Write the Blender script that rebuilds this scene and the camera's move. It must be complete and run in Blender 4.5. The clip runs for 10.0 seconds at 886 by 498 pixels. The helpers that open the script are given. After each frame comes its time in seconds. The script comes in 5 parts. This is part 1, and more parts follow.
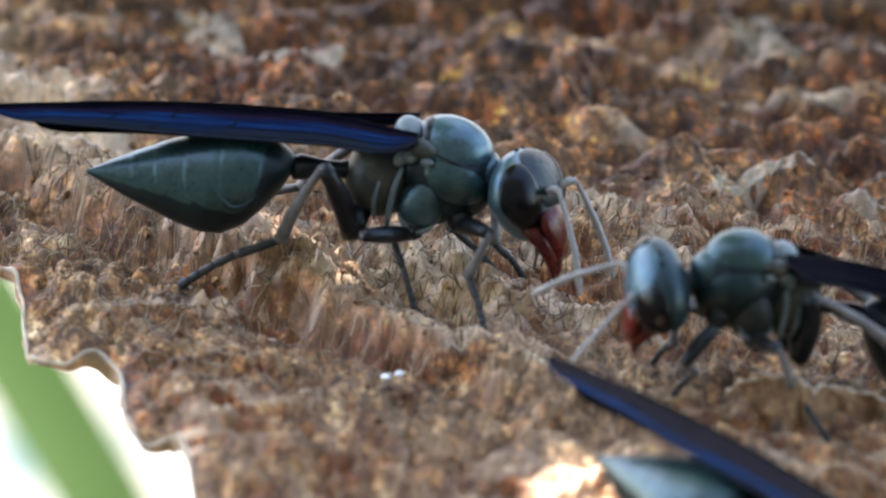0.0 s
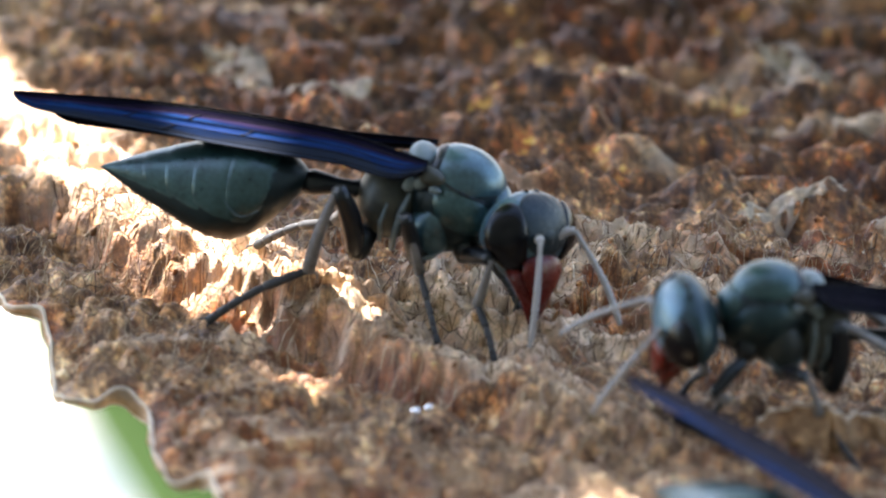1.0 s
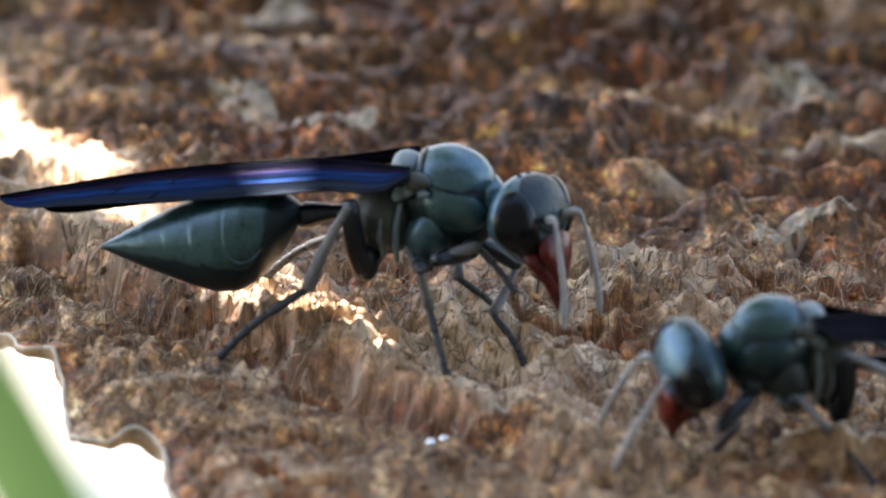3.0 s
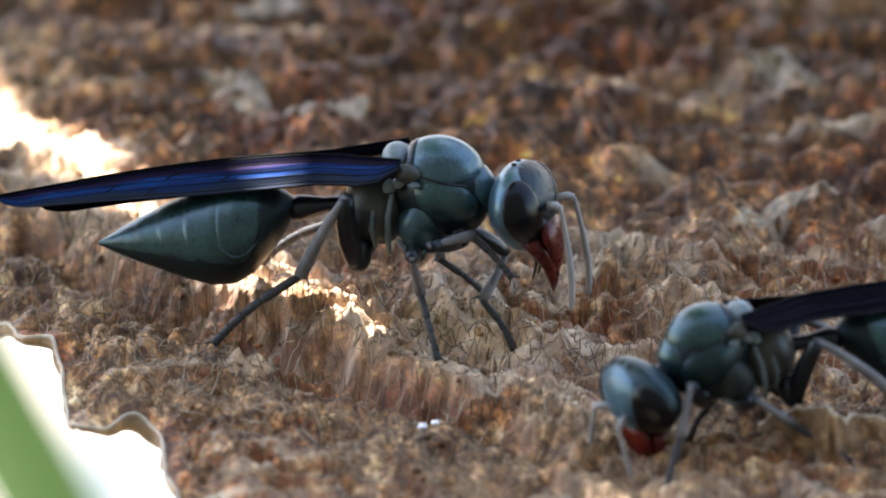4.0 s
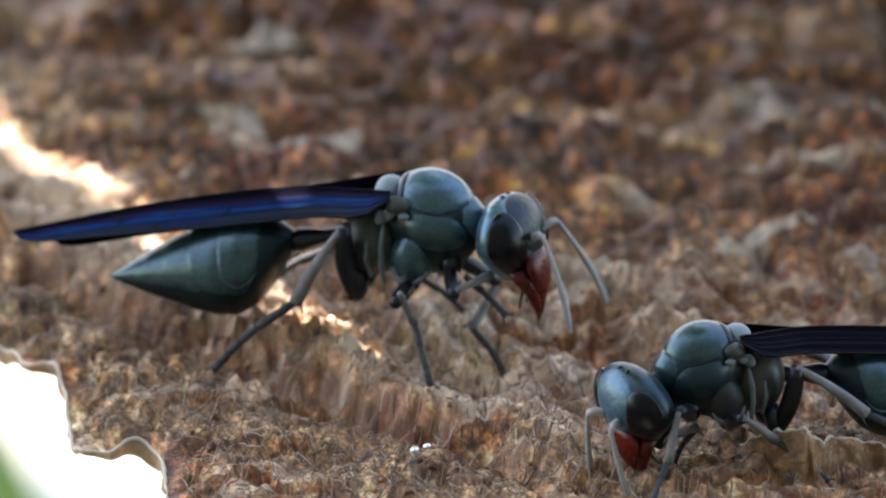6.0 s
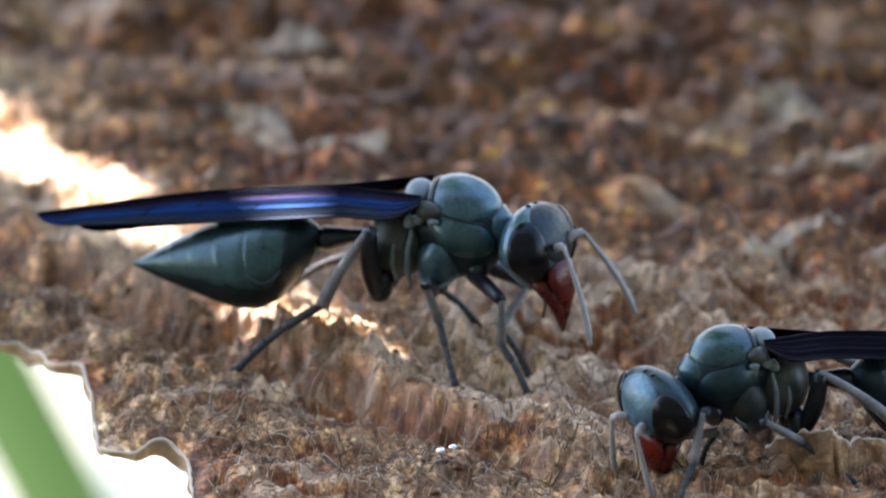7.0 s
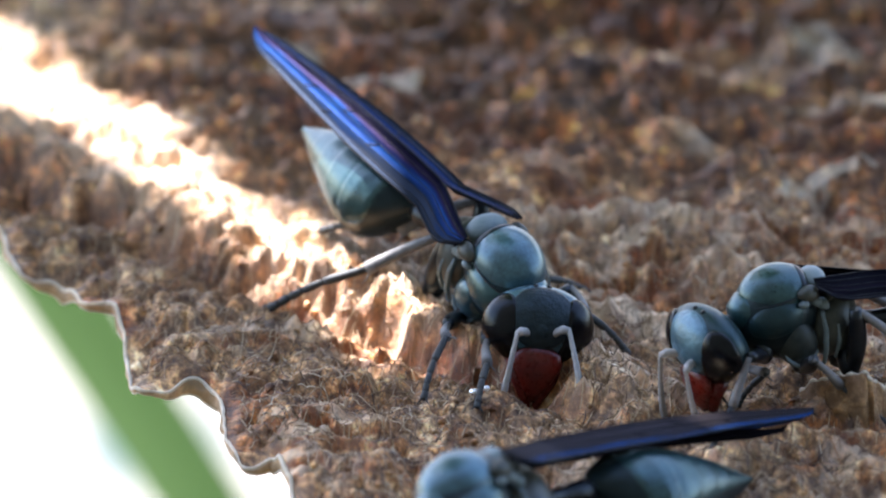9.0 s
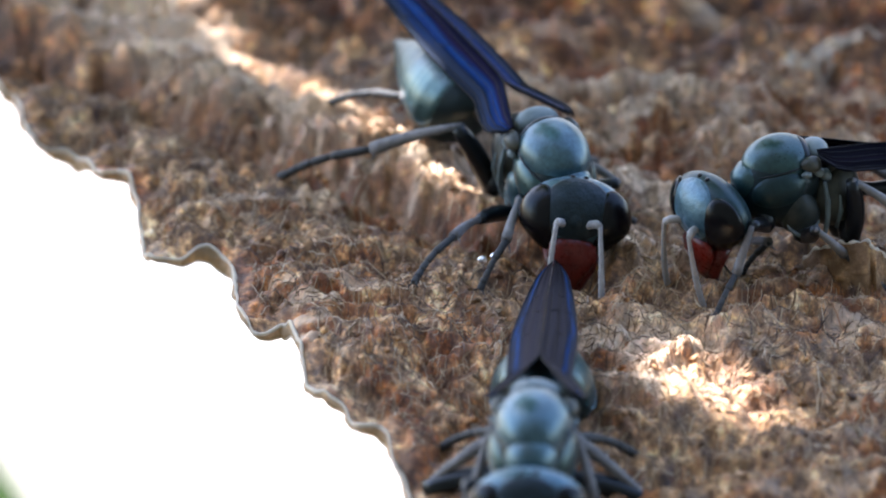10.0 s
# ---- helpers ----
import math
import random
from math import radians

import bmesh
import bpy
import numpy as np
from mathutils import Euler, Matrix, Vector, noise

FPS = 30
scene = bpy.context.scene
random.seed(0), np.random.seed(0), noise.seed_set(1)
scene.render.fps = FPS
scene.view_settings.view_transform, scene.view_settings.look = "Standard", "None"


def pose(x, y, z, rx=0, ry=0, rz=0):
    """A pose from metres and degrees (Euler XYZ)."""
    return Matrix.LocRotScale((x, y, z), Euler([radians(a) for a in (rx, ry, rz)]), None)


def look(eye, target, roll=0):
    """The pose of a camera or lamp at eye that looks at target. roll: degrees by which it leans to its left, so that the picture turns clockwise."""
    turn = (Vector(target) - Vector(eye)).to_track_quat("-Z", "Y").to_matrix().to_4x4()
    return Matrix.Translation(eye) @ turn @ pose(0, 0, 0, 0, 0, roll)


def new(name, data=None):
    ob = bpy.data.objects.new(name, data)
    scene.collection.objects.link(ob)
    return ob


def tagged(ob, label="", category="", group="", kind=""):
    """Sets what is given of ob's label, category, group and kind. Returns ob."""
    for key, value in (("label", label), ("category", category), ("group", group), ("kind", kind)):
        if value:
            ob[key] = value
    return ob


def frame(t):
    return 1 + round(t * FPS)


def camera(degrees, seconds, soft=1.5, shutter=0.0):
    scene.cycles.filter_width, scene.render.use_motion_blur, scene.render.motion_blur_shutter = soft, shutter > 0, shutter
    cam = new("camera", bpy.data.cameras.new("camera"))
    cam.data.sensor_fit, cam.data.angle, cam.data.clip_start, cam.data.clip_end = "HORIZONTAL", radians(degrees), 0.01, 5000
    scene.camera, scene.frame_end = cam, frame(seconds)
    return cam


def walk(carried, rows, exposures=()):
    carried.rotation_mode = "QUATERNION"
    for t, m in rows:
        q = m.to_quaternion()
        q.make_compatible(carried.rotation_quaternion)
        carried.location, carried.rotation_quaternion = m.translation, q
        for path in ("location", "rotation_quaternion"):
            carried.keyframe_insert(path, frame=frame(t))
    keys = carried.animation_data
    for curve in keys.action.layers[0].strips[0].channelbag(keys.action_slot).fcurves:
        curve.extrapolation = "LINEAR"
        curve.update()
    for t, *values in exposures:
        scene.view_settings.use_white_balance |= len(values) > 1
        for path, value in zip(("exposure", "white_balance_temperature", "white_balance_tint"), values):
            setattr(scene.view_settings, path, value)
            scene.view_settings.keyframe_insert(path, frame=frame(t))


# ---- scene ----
# Millimetre-sized subject: lengths below are millimetres, MM turns them into metres.
MM = 0.001

# ---- camera ----
cam = camera(8.0, 10.0, soft=2.0)
cam.data.dof.use_dof = True
cam.data.dof.focus_distance = 0.2512
cam.data.dof.aperture_fstop = 57.0
walk(cam, [
    (0.0, pose(-0.00104, -0.22769, 0.08108, 71.451, -2.941, 0.299)),
    (0.5, pose(-0.00078, -0.22712, 0.08145, 71.467, -2.477, 0.378)),
    (1.0, pose(-0.00018, -0.22630, 0.08111, 71.632, -2.062, 0.490)),
    (1.5, pose(-0.00028, -0.22598, 0.08179, 71.616, -1.788, 0.411)),
    (2.0, pose(-0.00075, -0.22591, 0.08128, 71.860, -1.474, 0.206)),
    (3.5, pose(-0.00006, -0.22558, 0.08194, 71.655, -0.331, 0.043)),
    (4.0, pose(-0.00012, -0.23009, 0.08376, 71.495, -0.192, -0.102)),
    (4.5, pose(0.00000, -0.23492, 0.08551, 71.466, -0.068, -0.204)),
    (5.0, pose(-0.00017, -0.23790, 0.08648, 71.635, -0.038, -0.297)),
    (5.5, pose(-0.00027, -0.23813, 0.08680, 71.686, -0.070, -0.297)),
    (7.0, pose(-0.00030, -0.23795, 0.08671, 71.697, -0.005, -0.041)),
    (7.5, pose(-0.00003, -0.23755, 0.08672, 71.667, 0.046, 0.117)),
    (8.0, pose(-0.00033, -0.23760, 0.08698, 71.602, -0.029, 0.162)),
    (8.5, pose(-0.00055, -0.23791, 0.08654, 71.543, -0.100, 0.204)),
    (9.0, pose(-0.00070, -0.23736, 0.08659, 71.142, -0.236, 0.269)),
    (9.5, pose(-0.00013, -0.23768, 0.08685, 70.574, -0.301, 0.445)),
    (10.0, pose(-0.00030, -0.24104, 0.08755, 70.024, -0.278, 0.458)),
], exposures=[(0.0, 3.16, 7450, 20), (0.8, 3.06, 7450, 20), (1.6, 2.92, 7550, 20), (5.7, 2.95, 7550, 20), (7.2, 3.0, 7050, 20), (10.0, 2.84, 6800, 20)])

# ---- sky and sun ----
SUN_ELEV, SUN_AZ = 56.0, 130.0  # azimuth of the sun, degrees from +x towards +y
world = bpy.data.worlds.new("sky")
scene.world = world
world.use_nodes = True
wn = world.node_tree.nodes
wl = world.node_tree.links
sky = wn.new("ShaderNodeTexSky")
sky.sky_type = "NISHITA"
sky.sun_disc = False
sky.sun_elevation = radians(SUN_ELEV)
sky.sun_rotation = radians(90.0 - SUN_AZ)
wl.new(sky.outputs[0], wn["Background"].inputs[0])
wn["Background"].inputs[1].default_value = 0.13

sun_dir = Vector((math.cos(radians(SUN_ELEV)) * math.cos(radians(SUN_AZ)),
                  math.cos(radians(SUN_ELEV)) * math.sin(radians(SUN_AZ)), math.sin(radians(SUN_ELEV))))
sun_data = bpy.data.lights.new("sun", "SUN")
sun_data.energy, sun_data.angle, sun_data.color = 5.0, radians(0.53), (1.0, 0.99, 0.97)
sun = new("sun", sun_data)
sun.matrix_world = look(sun_dir * 0.5, (0, 0, 0))


# ---- materials ----
def node_mat(name):
    m = bpy.data.materials.new(name)
    m.use_nodes = True
    return m, m.node_tree.nodes, m.node_tree.links, m.node_tree.nodes["Principled BSDF"]


def noise_node(n, l, scale, detail=4, rough=0.6, vec=None, stretch=None):
    """Noise in object space; scale counts features for each millimetre."""
    co = n.new("ShaderNodeTexCoord")
    src = vec or co.outputs["Object"]
    mp = n.new("ShaderNodeMapping")
    k = 1000.0
    sx, sy, sz = stretch or (1, 1, 1)
    mp.inputs["Scale"].default_value = (k * sx, k * sy, k * sz)
    l.new(src, mp.inputs[0])
    t = n.new("ShaderNodeTexNoise")
    t.inputs["Scale"].default_value = scale
    t.inputs["Detail"].default_value = detail
    t.inputs["Roughness"].default_value = rough
    l.new(mp.outputs[0], t.inputs["Vector"])
    return t


def ramp(n, l, fac, stops):
    r = n.new("ShaderNodeValToRGB")
    while len(r.color_ramp.elements) < len(stops):
        r.color_ramp.elements.new(0.5)
    for e, (p, c) in zip(r.color_ramp.elements, stops):
        e.position, e.color = p, (*c, 1)
    l.new(fac, r.inputs[0])
    return r


def mix(n, l, fac, a, b, mode="MIX"):
    x = n.new("ShaderNodeMix")
    x.data_type, x.blend_type = "RGBA", mode
    for sock, v in ((x.inputs[0], fac), (x.inputs[6], a), (x.inputs[7], b)):
        if isinstance(v, (int, float)):
            sock.default_value = v
        elif isinstance(v, tuple):
            sock.default_value = (*v, 1)
        else:
            l.new(v, sock)
    return x.outputs[2]


def bump(n, l, height, strength, dist, bsdf):
    b = n.new("ShaderNodeBump")
    b.inputs["Strength"].default_value = strength
    b.inputs["Distance"].default_value = dist * MM
    l.new(height, b.inputs["Height"])
    l.new(b.outputs[0], bsdf.inputs["Normal"])


def cuticle(name, dark, light, rough=0.4, sheen=0.25, spec=0.6, metal=0.0, grain=6.0, coat=0.0, pitted=0.25):
    m, n, l, b = node_mat(name)
    big = noise_node(n, l, 0.9, 3)
    fine = noise_node(n, l, grain, 3, 0.7)
    c = ramp(n, l, big.outputs[0], [(0.3, dark), (0.7, light)])
    col = mix(n, l, 0.35, c.outputs[0], ramp(n, l, fine.outputs[0], [(0.35, dark), (0.65, light)]).outputs[0])
    l.new(col, b.inputs["Base Color"])
    b.inputs["Metallic"].default_value = metal
    b.inputs["Specular IOR Level"].default_value = spec
    b.inputs["Specular Tint"].default_value = (0.75, 0.92, 1.0, 1)
    b.inputs["Sheen Weight"].default_value = sheen
    b.inputs["Sheen Roughness"].default_value = 0.4
    b.inputs["Sheen Tint"].default_value = (0.42, 0.72, 1.0, 1)
    r = ramp(n, l, fine.outputs[0], [(0.3, (rough - 0.08,) * 3), (0.7, (rough + 0.1,) * 3)])
    l.new(r.outputs[0], b.inputs["Roughness"])
    b.inputs["Coat Weight"].default_value = coat
    b.inputs["Coat Roughness"].default_value = 0.24
    bump(n, l, fine.outputs[0], pitted, 0.03 if pitted < 0.3 else 0.07, b)
    return m


TEAL = cuticle("teal_cuticle", (0.007, 0.030, 0.040), (0.050, 0.126, 0.156), 0.36, 0.10, 0.7, 0.5, 6.0, 0.4)
GENA = cuticle("steel_blue_cuticle", (0.014, 0.050, 0.068), (0.055, 0.140, 0.185), 0.34, 0.15, 0.7, 0.5, 6.0, 0.4)
HEAD = cuticle("blue_black_cuticle", (0.002, 0.005, 0.007), (0.010, 0.022, 0.030), 0.36, 0.0, 0.35, 0.2, 5.0, 0.0, 0.7)
# pitted head cuticle with the sky's reflection painted in as paler blue
SKY_LIT_HEAD = cuticle("pitted_sky_lit_cuticle", (0.010, 0.042, 0.062), (0.062, 0.150, 0.205), 0.34, 0.25, 0.7, 0.5, 5.0, 0.2, 0.7)
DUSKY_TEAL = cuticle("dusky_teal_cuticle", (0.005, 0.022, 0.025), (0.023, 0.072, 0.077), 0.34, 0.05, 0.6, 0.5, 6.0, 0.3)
LEG_GREY = cuticle("dark_grey_cuticle", (0.016, 0.017, 0.019), (0.050, 0.050, 0.050), 0.6, 0.0, 0.3)
# dark cuticle, blackened further to paint shade into recesses and undersides
SHADED_CORE = cuticle("shaded_core_cuticle", (0.002, 0.006, 0.008), (0.006, 0.017, 0.020), 0.4, 0.0, 0.35, 0.2)
# darker copy of the teal: paints shade on the second wasp's sides
SHADOW_TEAL = cuticle("shaded_teal_cuticle", (0.003, 0.011, 0.013), (0.012, 0.036, 0.040), 0.36, 0.05, 0.5, 0.4)
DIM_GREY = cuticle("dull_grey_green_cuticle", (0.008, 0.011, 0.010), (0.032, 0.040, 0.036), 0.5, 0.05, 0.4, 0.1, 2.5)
PALE = cuticle("pale_teal_cuticle", (0.05, 0.085, 0.095), (0.13, 0.165, 0.17), 0.5, 0.2)
BLACK = cuticle("black_cuticle", (0.002, 0.0025, 0.004), (0.006, 0.007, 0.010), 0.34, 0.0, 0.4)
GREY = cuticle("grey_downy_cuticle", (0.075, 0.077, 0.08), (0.20, 0.20, 0.20), 0.75, 0.05, 0.2)
ANTENNA = cuticle("pale_grey_antenna", (0.16, 0.16, 0.16), (0.34, 0.33, 0.32), 0.5, 0.15)
OLIVE = cuticle("olive_membrane", (0.004, 0.005, 0.004), (0.055, 0.055, 0.040), 0.45, 0.05, 0.5, 0.0, 2.2)
EYE_MAT = cuticle("dark_compound_eye", (0.002, 0.0015, 0.002), (0.005, 0.004, 0.005), 0.14, 0.0, 0.22, 0.0, 18.0)
RED = cuticle("dark_red_cuticle", (0.034, 0.003, 0.002), (0.125, 0.009, 0.004), 0.3, 0.0, 0.3)


def wing_material(name, stops, metal=0.15):
    m, n, l, b = node_mat(name)
    at = n.new("ShaderNodeAttribute")
    at.attribute_name = "pleat"
    st = noise_node(n, l, 0.9, 3, 0.55, None, (0.16, 1.0, 1.6))
    wob = n.new("ShaderNodeMath")
    wob.operation = "MULTIPLY_ADD"
    l.new(st.outputs[0], wob.inputs[0])
    wob.inputs[1].default_value = 0.55
    l.new(at.outputs["Fac"], wob.inputs[2])
    low = n.new("ShaderNodeMath")
    low.operation = "SUBTRACT"
    l.new(wob.outputs[0], low.inputs[0])
    low.inputs[1].default_value = 0.27
    c = ramp(n, l, low.outputs[0], stops)
    l.new(c.outputs[0], b.inputs["Base Color"])
    b.inputs["Metallic"].default_value = metal
    b.inputs["Roughness"].default_value = 0.46
    b.inputs["Specular IOR Level"].default_value = 0.01
    b.inputs["Specular Tint"].default_value = (0.4, 0.55, 1.0, 1)
    fine = noise_node(n, l, 3.0, 2, 0.5, None, (0.4, 1.5, 1.5))
    bump(n, l, fine.outputs[0], 0.3, 0.05, b)
    return m


WING = wing_material("violet_blue_wing", [(0.06, (0.003, 0.003, 0.007)), (0.24, (0.014, 0.009, 0.024)), (0.36, (0.005, 0.011, 0.045)), (0.46, (0.005, 0.032, 0.115)), (0.56, (0.008, 0.020, 0.075)), (0.64, (0.003, 0.016, 0.060)), (0.80, (0.014, 0.020, 0.032))], 0.28)
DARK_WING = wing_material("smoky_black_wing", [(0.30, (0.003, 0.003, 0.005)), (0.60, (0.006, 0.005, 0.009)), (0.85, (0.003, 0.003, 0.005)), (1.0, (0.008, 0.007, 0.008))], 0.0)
SMOKE_WING = wing_material("smoky_blue_wing", [(0.30, (0.020, 0.017, 0.018)), (0.66, (0.022, 0.019, 0.022)), (0.74, (0.012, 0.026, 0.060)), (0.80, (0.008, 0.038, 0.135)), (0.88, (0.014, 0.026, 0.050)), (1.0, (0.018, 0.018, 0.022))])
VEIN = cuticle("wing_vein", (0.002, 0.002, 0.004), (0.006, 0.006, 0.010), 0.5, 0.0, 0.1)


def pulp_material(name, pale=0.0, toned=False, tint=(0.72, 0.62, 0.46), thin=0.0):
    """Chewed wood pulp: brown, cream, rust and purple-black fibres."""
    m, n, l, b = node_mat(name)
    big = noise_node(n, l, 0.16, 4, 0.6)
    mid = noise_node(n, l, 0.6, 6, 0.64, None, (1.0, 0.8, 1.2))
    fib = noise_node(n, l, 1.15, 5, 0.62, None, (1.7, 0.6, 1.1))
    fine = noise_node(n, l, 3.4, 4, 0.7, None, (1.5, 0.6, 1.2))
    turned = n.new("ShaderNodeMapping")
    turned.inputs["Rotation"].default_value = (0.3, 0.2, 0.75)
    l.new(n.new("ShaderNodeTexCoord").outputs["Object"], turned.inputs[0])
    cross = noise_node(n, l, 2.2, 4, 0.65, turned.outputs[0], (0.45, 2.2, 1.2))
    base = ramp(n, l, mid.outputs[0], [(0.36, (0.012, 0.008, 0.010)), (0.43, (0.07, 0.034, 0.018)), (0.50, (0.19, 0.105, 0.048)), (0.57, (0.40, 0.28, 0.16)), (0.65, (0.68, 0.58, 0.43))])
    hue = ramp(n, l, big.outputs[0], [(0.40, (0.30, 0.105, 0.026)), (0.48, (0.25, 0.145, 0.070)), (0.56, (0.46, 0.36, 0.24)), (0.63, (0.15, 0.085, 0.055))])
    col = mix(n, l, 0.42, base.outputs[0], hue.outputs[0])
    strand = ramp(n, l, fib.outputs[0], [(0.38, (0.06, 0.035, 0.035)), (0.5, (0.48, 0.46, 0.43)), (0.60, (1.0, 0.93, 0.78))])
    col = mix(n, l, 0.6, col, strand.outputs[0], "OVERLAY")
    grit = ramp(n, l, fine.outputs[0], [(0.38, (0.14, 0.12, 0.13)), (0.5, (0.5, 0.5, 0.5)), (0.62, (0.9, 0.87, 0.82))])
    col = mix(n, l, 0.4, col, grit.outputs[0], "OVERLAY")
    hair = ramp(n, l, cross.outputs[0], [(0.40, (0.16, 0.11, 0.09)), (0.5, (0.5, 0.49, 0.47)), (0.60, (0.95, 0.90, 0.80))])
    col = mix(n, l, 0.6, col, hair.outputs[0], "OVERLAY")
    if toned:
        at = n.new("ShaderNodeAttribute")
        at.attribute_name = "tone"
        sp = n.new("ShaderNodeSeparateColor")
        l.new(at.outputs["Color"], sp.inputs[0])
        # rust with the troughs' shade, pale cream, and painted shade for the rear
        rust_shaded = mix(n, l, 0.45, mix(n, l, 0.7, col, (0.38, 0.15, 0.04), "OVERLAY"), (0.20, 0.070, 0.016))
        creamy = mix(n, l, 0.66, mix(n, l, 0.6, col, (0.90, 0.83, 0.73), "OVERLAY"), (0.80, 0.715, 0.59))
        shaded_rear = mix(n, l, 0.85, col, (0.195, 0.135, 0.074), "OVERLAY")
        col = mix(n, l, sp.outputs[0], col, rust_shaded)
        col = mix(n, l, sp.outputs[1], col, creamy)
        col = mix(n, l, sp.outputs[2], col, shaded_rear)
    if pale:
        col = mix(n, l, pale, col, tint)
    else:
        col = mix(n, l, 1.0, col, (1.0, 0.895, 0.785), "MULTIPLY")
    l.new(col, b.inputs["Base Color"])
    b.inputs["Roughness"].default_value = 0.62
    b.inputs["Specular IOR Level"].default_value = 0.4
    h = mix(n, l, 0.4, mix(n, l, 0.5, fib.outputs[0], fine.outputs[0]), cross.outputs[0])
    bump(n, l, h, 1.0, 0.28, b)
    if thin:
        tr = n.new("ShaderNodeBsdfTranslucent")
        l.new(col, tr.inputs[0])
        mx = n.new("ShaderNodeMixShader")
        mx.inputs[0].default_value = thin
        l.new(b.outputs[0], mx.inputs[1])
        l.new(tr.outputs[0], mx.inputs[2])
        l.new(mx.outputs[0], n["Material Output"].inputs[0])
    return m


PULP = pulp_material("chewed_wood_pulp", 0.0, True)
# tan paper, its tint lightened to paint in light from the air behind
PULP_PALE = pulp_material("backlit_tan_paper", 0.6, False, (0.72, 0.55, 0.35), 0.5)
FOLD = pulp_material("brown_paper", 0.45, False, (0.34, 0.20, 0.095), 0.35)
# pale paper, lightened further for the bright glow along the tear
RIM = pulp_material("backlit_pale_paper", 0.8, False, (0.90, 0.84, 0.70), 0.4)
FLAKE = pulp_material("pale_grey_wood_flake", 0.45, False, (0.46, 0.42, 0.34))


def leaf_material(name, dark, light):
    m, n, l, b = node_mat(name)
    t = noise_node(n, l, 0.03, 3, 0.5, None, (0.3, 1.5, 1))
    c = ramp(n, l, t.outputs[0], [(0.35, dark), (0.65, light)])
    l.new(c.outputs[0], b.inputs["Base Color"])
    b.inputs["Roughness"].default_value = 0.35
    tr = n.new("ShaderNodeBsdfTranslucent")
    l.new(c.outputs[0], tr.inputs[0])
    mx = n.new("ShaderNodeMixShader")
    mx.inputs[0].default_value = 0.25
    l.new(b.outputs[0], mx.inputs[1])
    l.new(tr.outputs[0], mx.inputs[2])
    l.new(mx.outputs[0], n["Material Output"].inputs[0])
    return m


LEAF = leaf_material("green_leaf", (0.042, 0.095, 0.028), (0.090, 0.170, 0.060))


def glow_material():
    m, n, l, b = node_mat("bright_open_air")
    n.remove(b)
    e = n.new("ShaderNodeEmission")
    t = noise_node(n, l, 0.02, 2, 0.5)
    c = ramp(n, l, t.outputs[0], [(0.33, (0.16, 0.30, 0.40)), (0.47, (1.0, 1.0, 1.0))])
    l.new(c.outputs[0], e.inputs[0])
    e.inputs[1].default_value = 0.40
    l.new(e.outputs[0], n["Material Output"].inputs[0])
    return m


AIR = glow_material()


def bead_material():
    m, n, l, b = node_mat("mirror_bead")
    b.inputs["Base Color"].default_value = (0.9, 0.95, 1, 1)
    b.inputs["Roughness"].default_value = 0.03
    # mirror-like metal stands in for the bright glint on a droplet
    b.inputs["Metallic"].default_value = 0.7
    return m


MIRROR_BEAD = bead_material()


# ---- mesh helpers ----
def mesh_of(name, verts, faces, material, smooth=True):
    me = bpy.data.meshes.new(name)
    me.from_pydata([tuple(c * MM for c in v) for v in verts], [], faces)
    me.materials.append(material)
    if smooth:
        me.polygons.foreach_set("use_smooth", [True] * len(me.polygons))
    me.update()
    return me


def part(name, data, parent=None, label=""):
    ob = new(name, data)
    ob.parent = parent
    return tagged(ob, label) if label else ob


def joined(*pieces):
    """Joins (verts, faces) lists into one."""
    vs, fs = [], []
    for v, f in pieces:
        k = len(vs)
        vs += list(v)
        fs += [tuple(i + k for i in q) for q in f]
    return vs, fs


def loft(rings, n=20):
    """A closed skin through rings of (centre, axis_y, axis_z): Vectors; the ring is centre + cos * axis_y + sin * axis_z."""
    vs, fs = [], []
    for c, a, b in rings:
        for i in range(n):
            t = 2 * math.pi * i / n
            vs.append(tuple(Vector(c) + Vector(a) * math.cos(t) + Vector(b) * math.sin(t)))
    for r in range(len(rings) - 1):
        for i in range(n):
            j = (i + 1) % n
            fs.append((r * n + i, r * n + j, (r + 1) * n + j, (r + 1) * n + i))
    fs.append(tuple(reversed(range(n))))
    fs.append(tuple(range((len(rings) - 1) * n, len(rings) * n)))
    return vs, fs


def tube(points, radii, n=8):
    """A tube along points with radii, its ends drawn to blunt tips."""
    pts = [Vector(p) for p in points]
    rings = []
    up = Vector((0.13, 0.31, 0.94))
    for i, p in enumerate(pts):
        d = (pts[min(i + 1, len(pts) - 1)] - pts[max(i - 1, 0)]).normalized()
        a = d.cross(up).normalized()
        b = a.cross(d).normalized()
        r = radii[i] if isinstance(radii, (list, tuple)) else radii
        rings.append((p, a * r, b * r))
    return loft(rings, n)


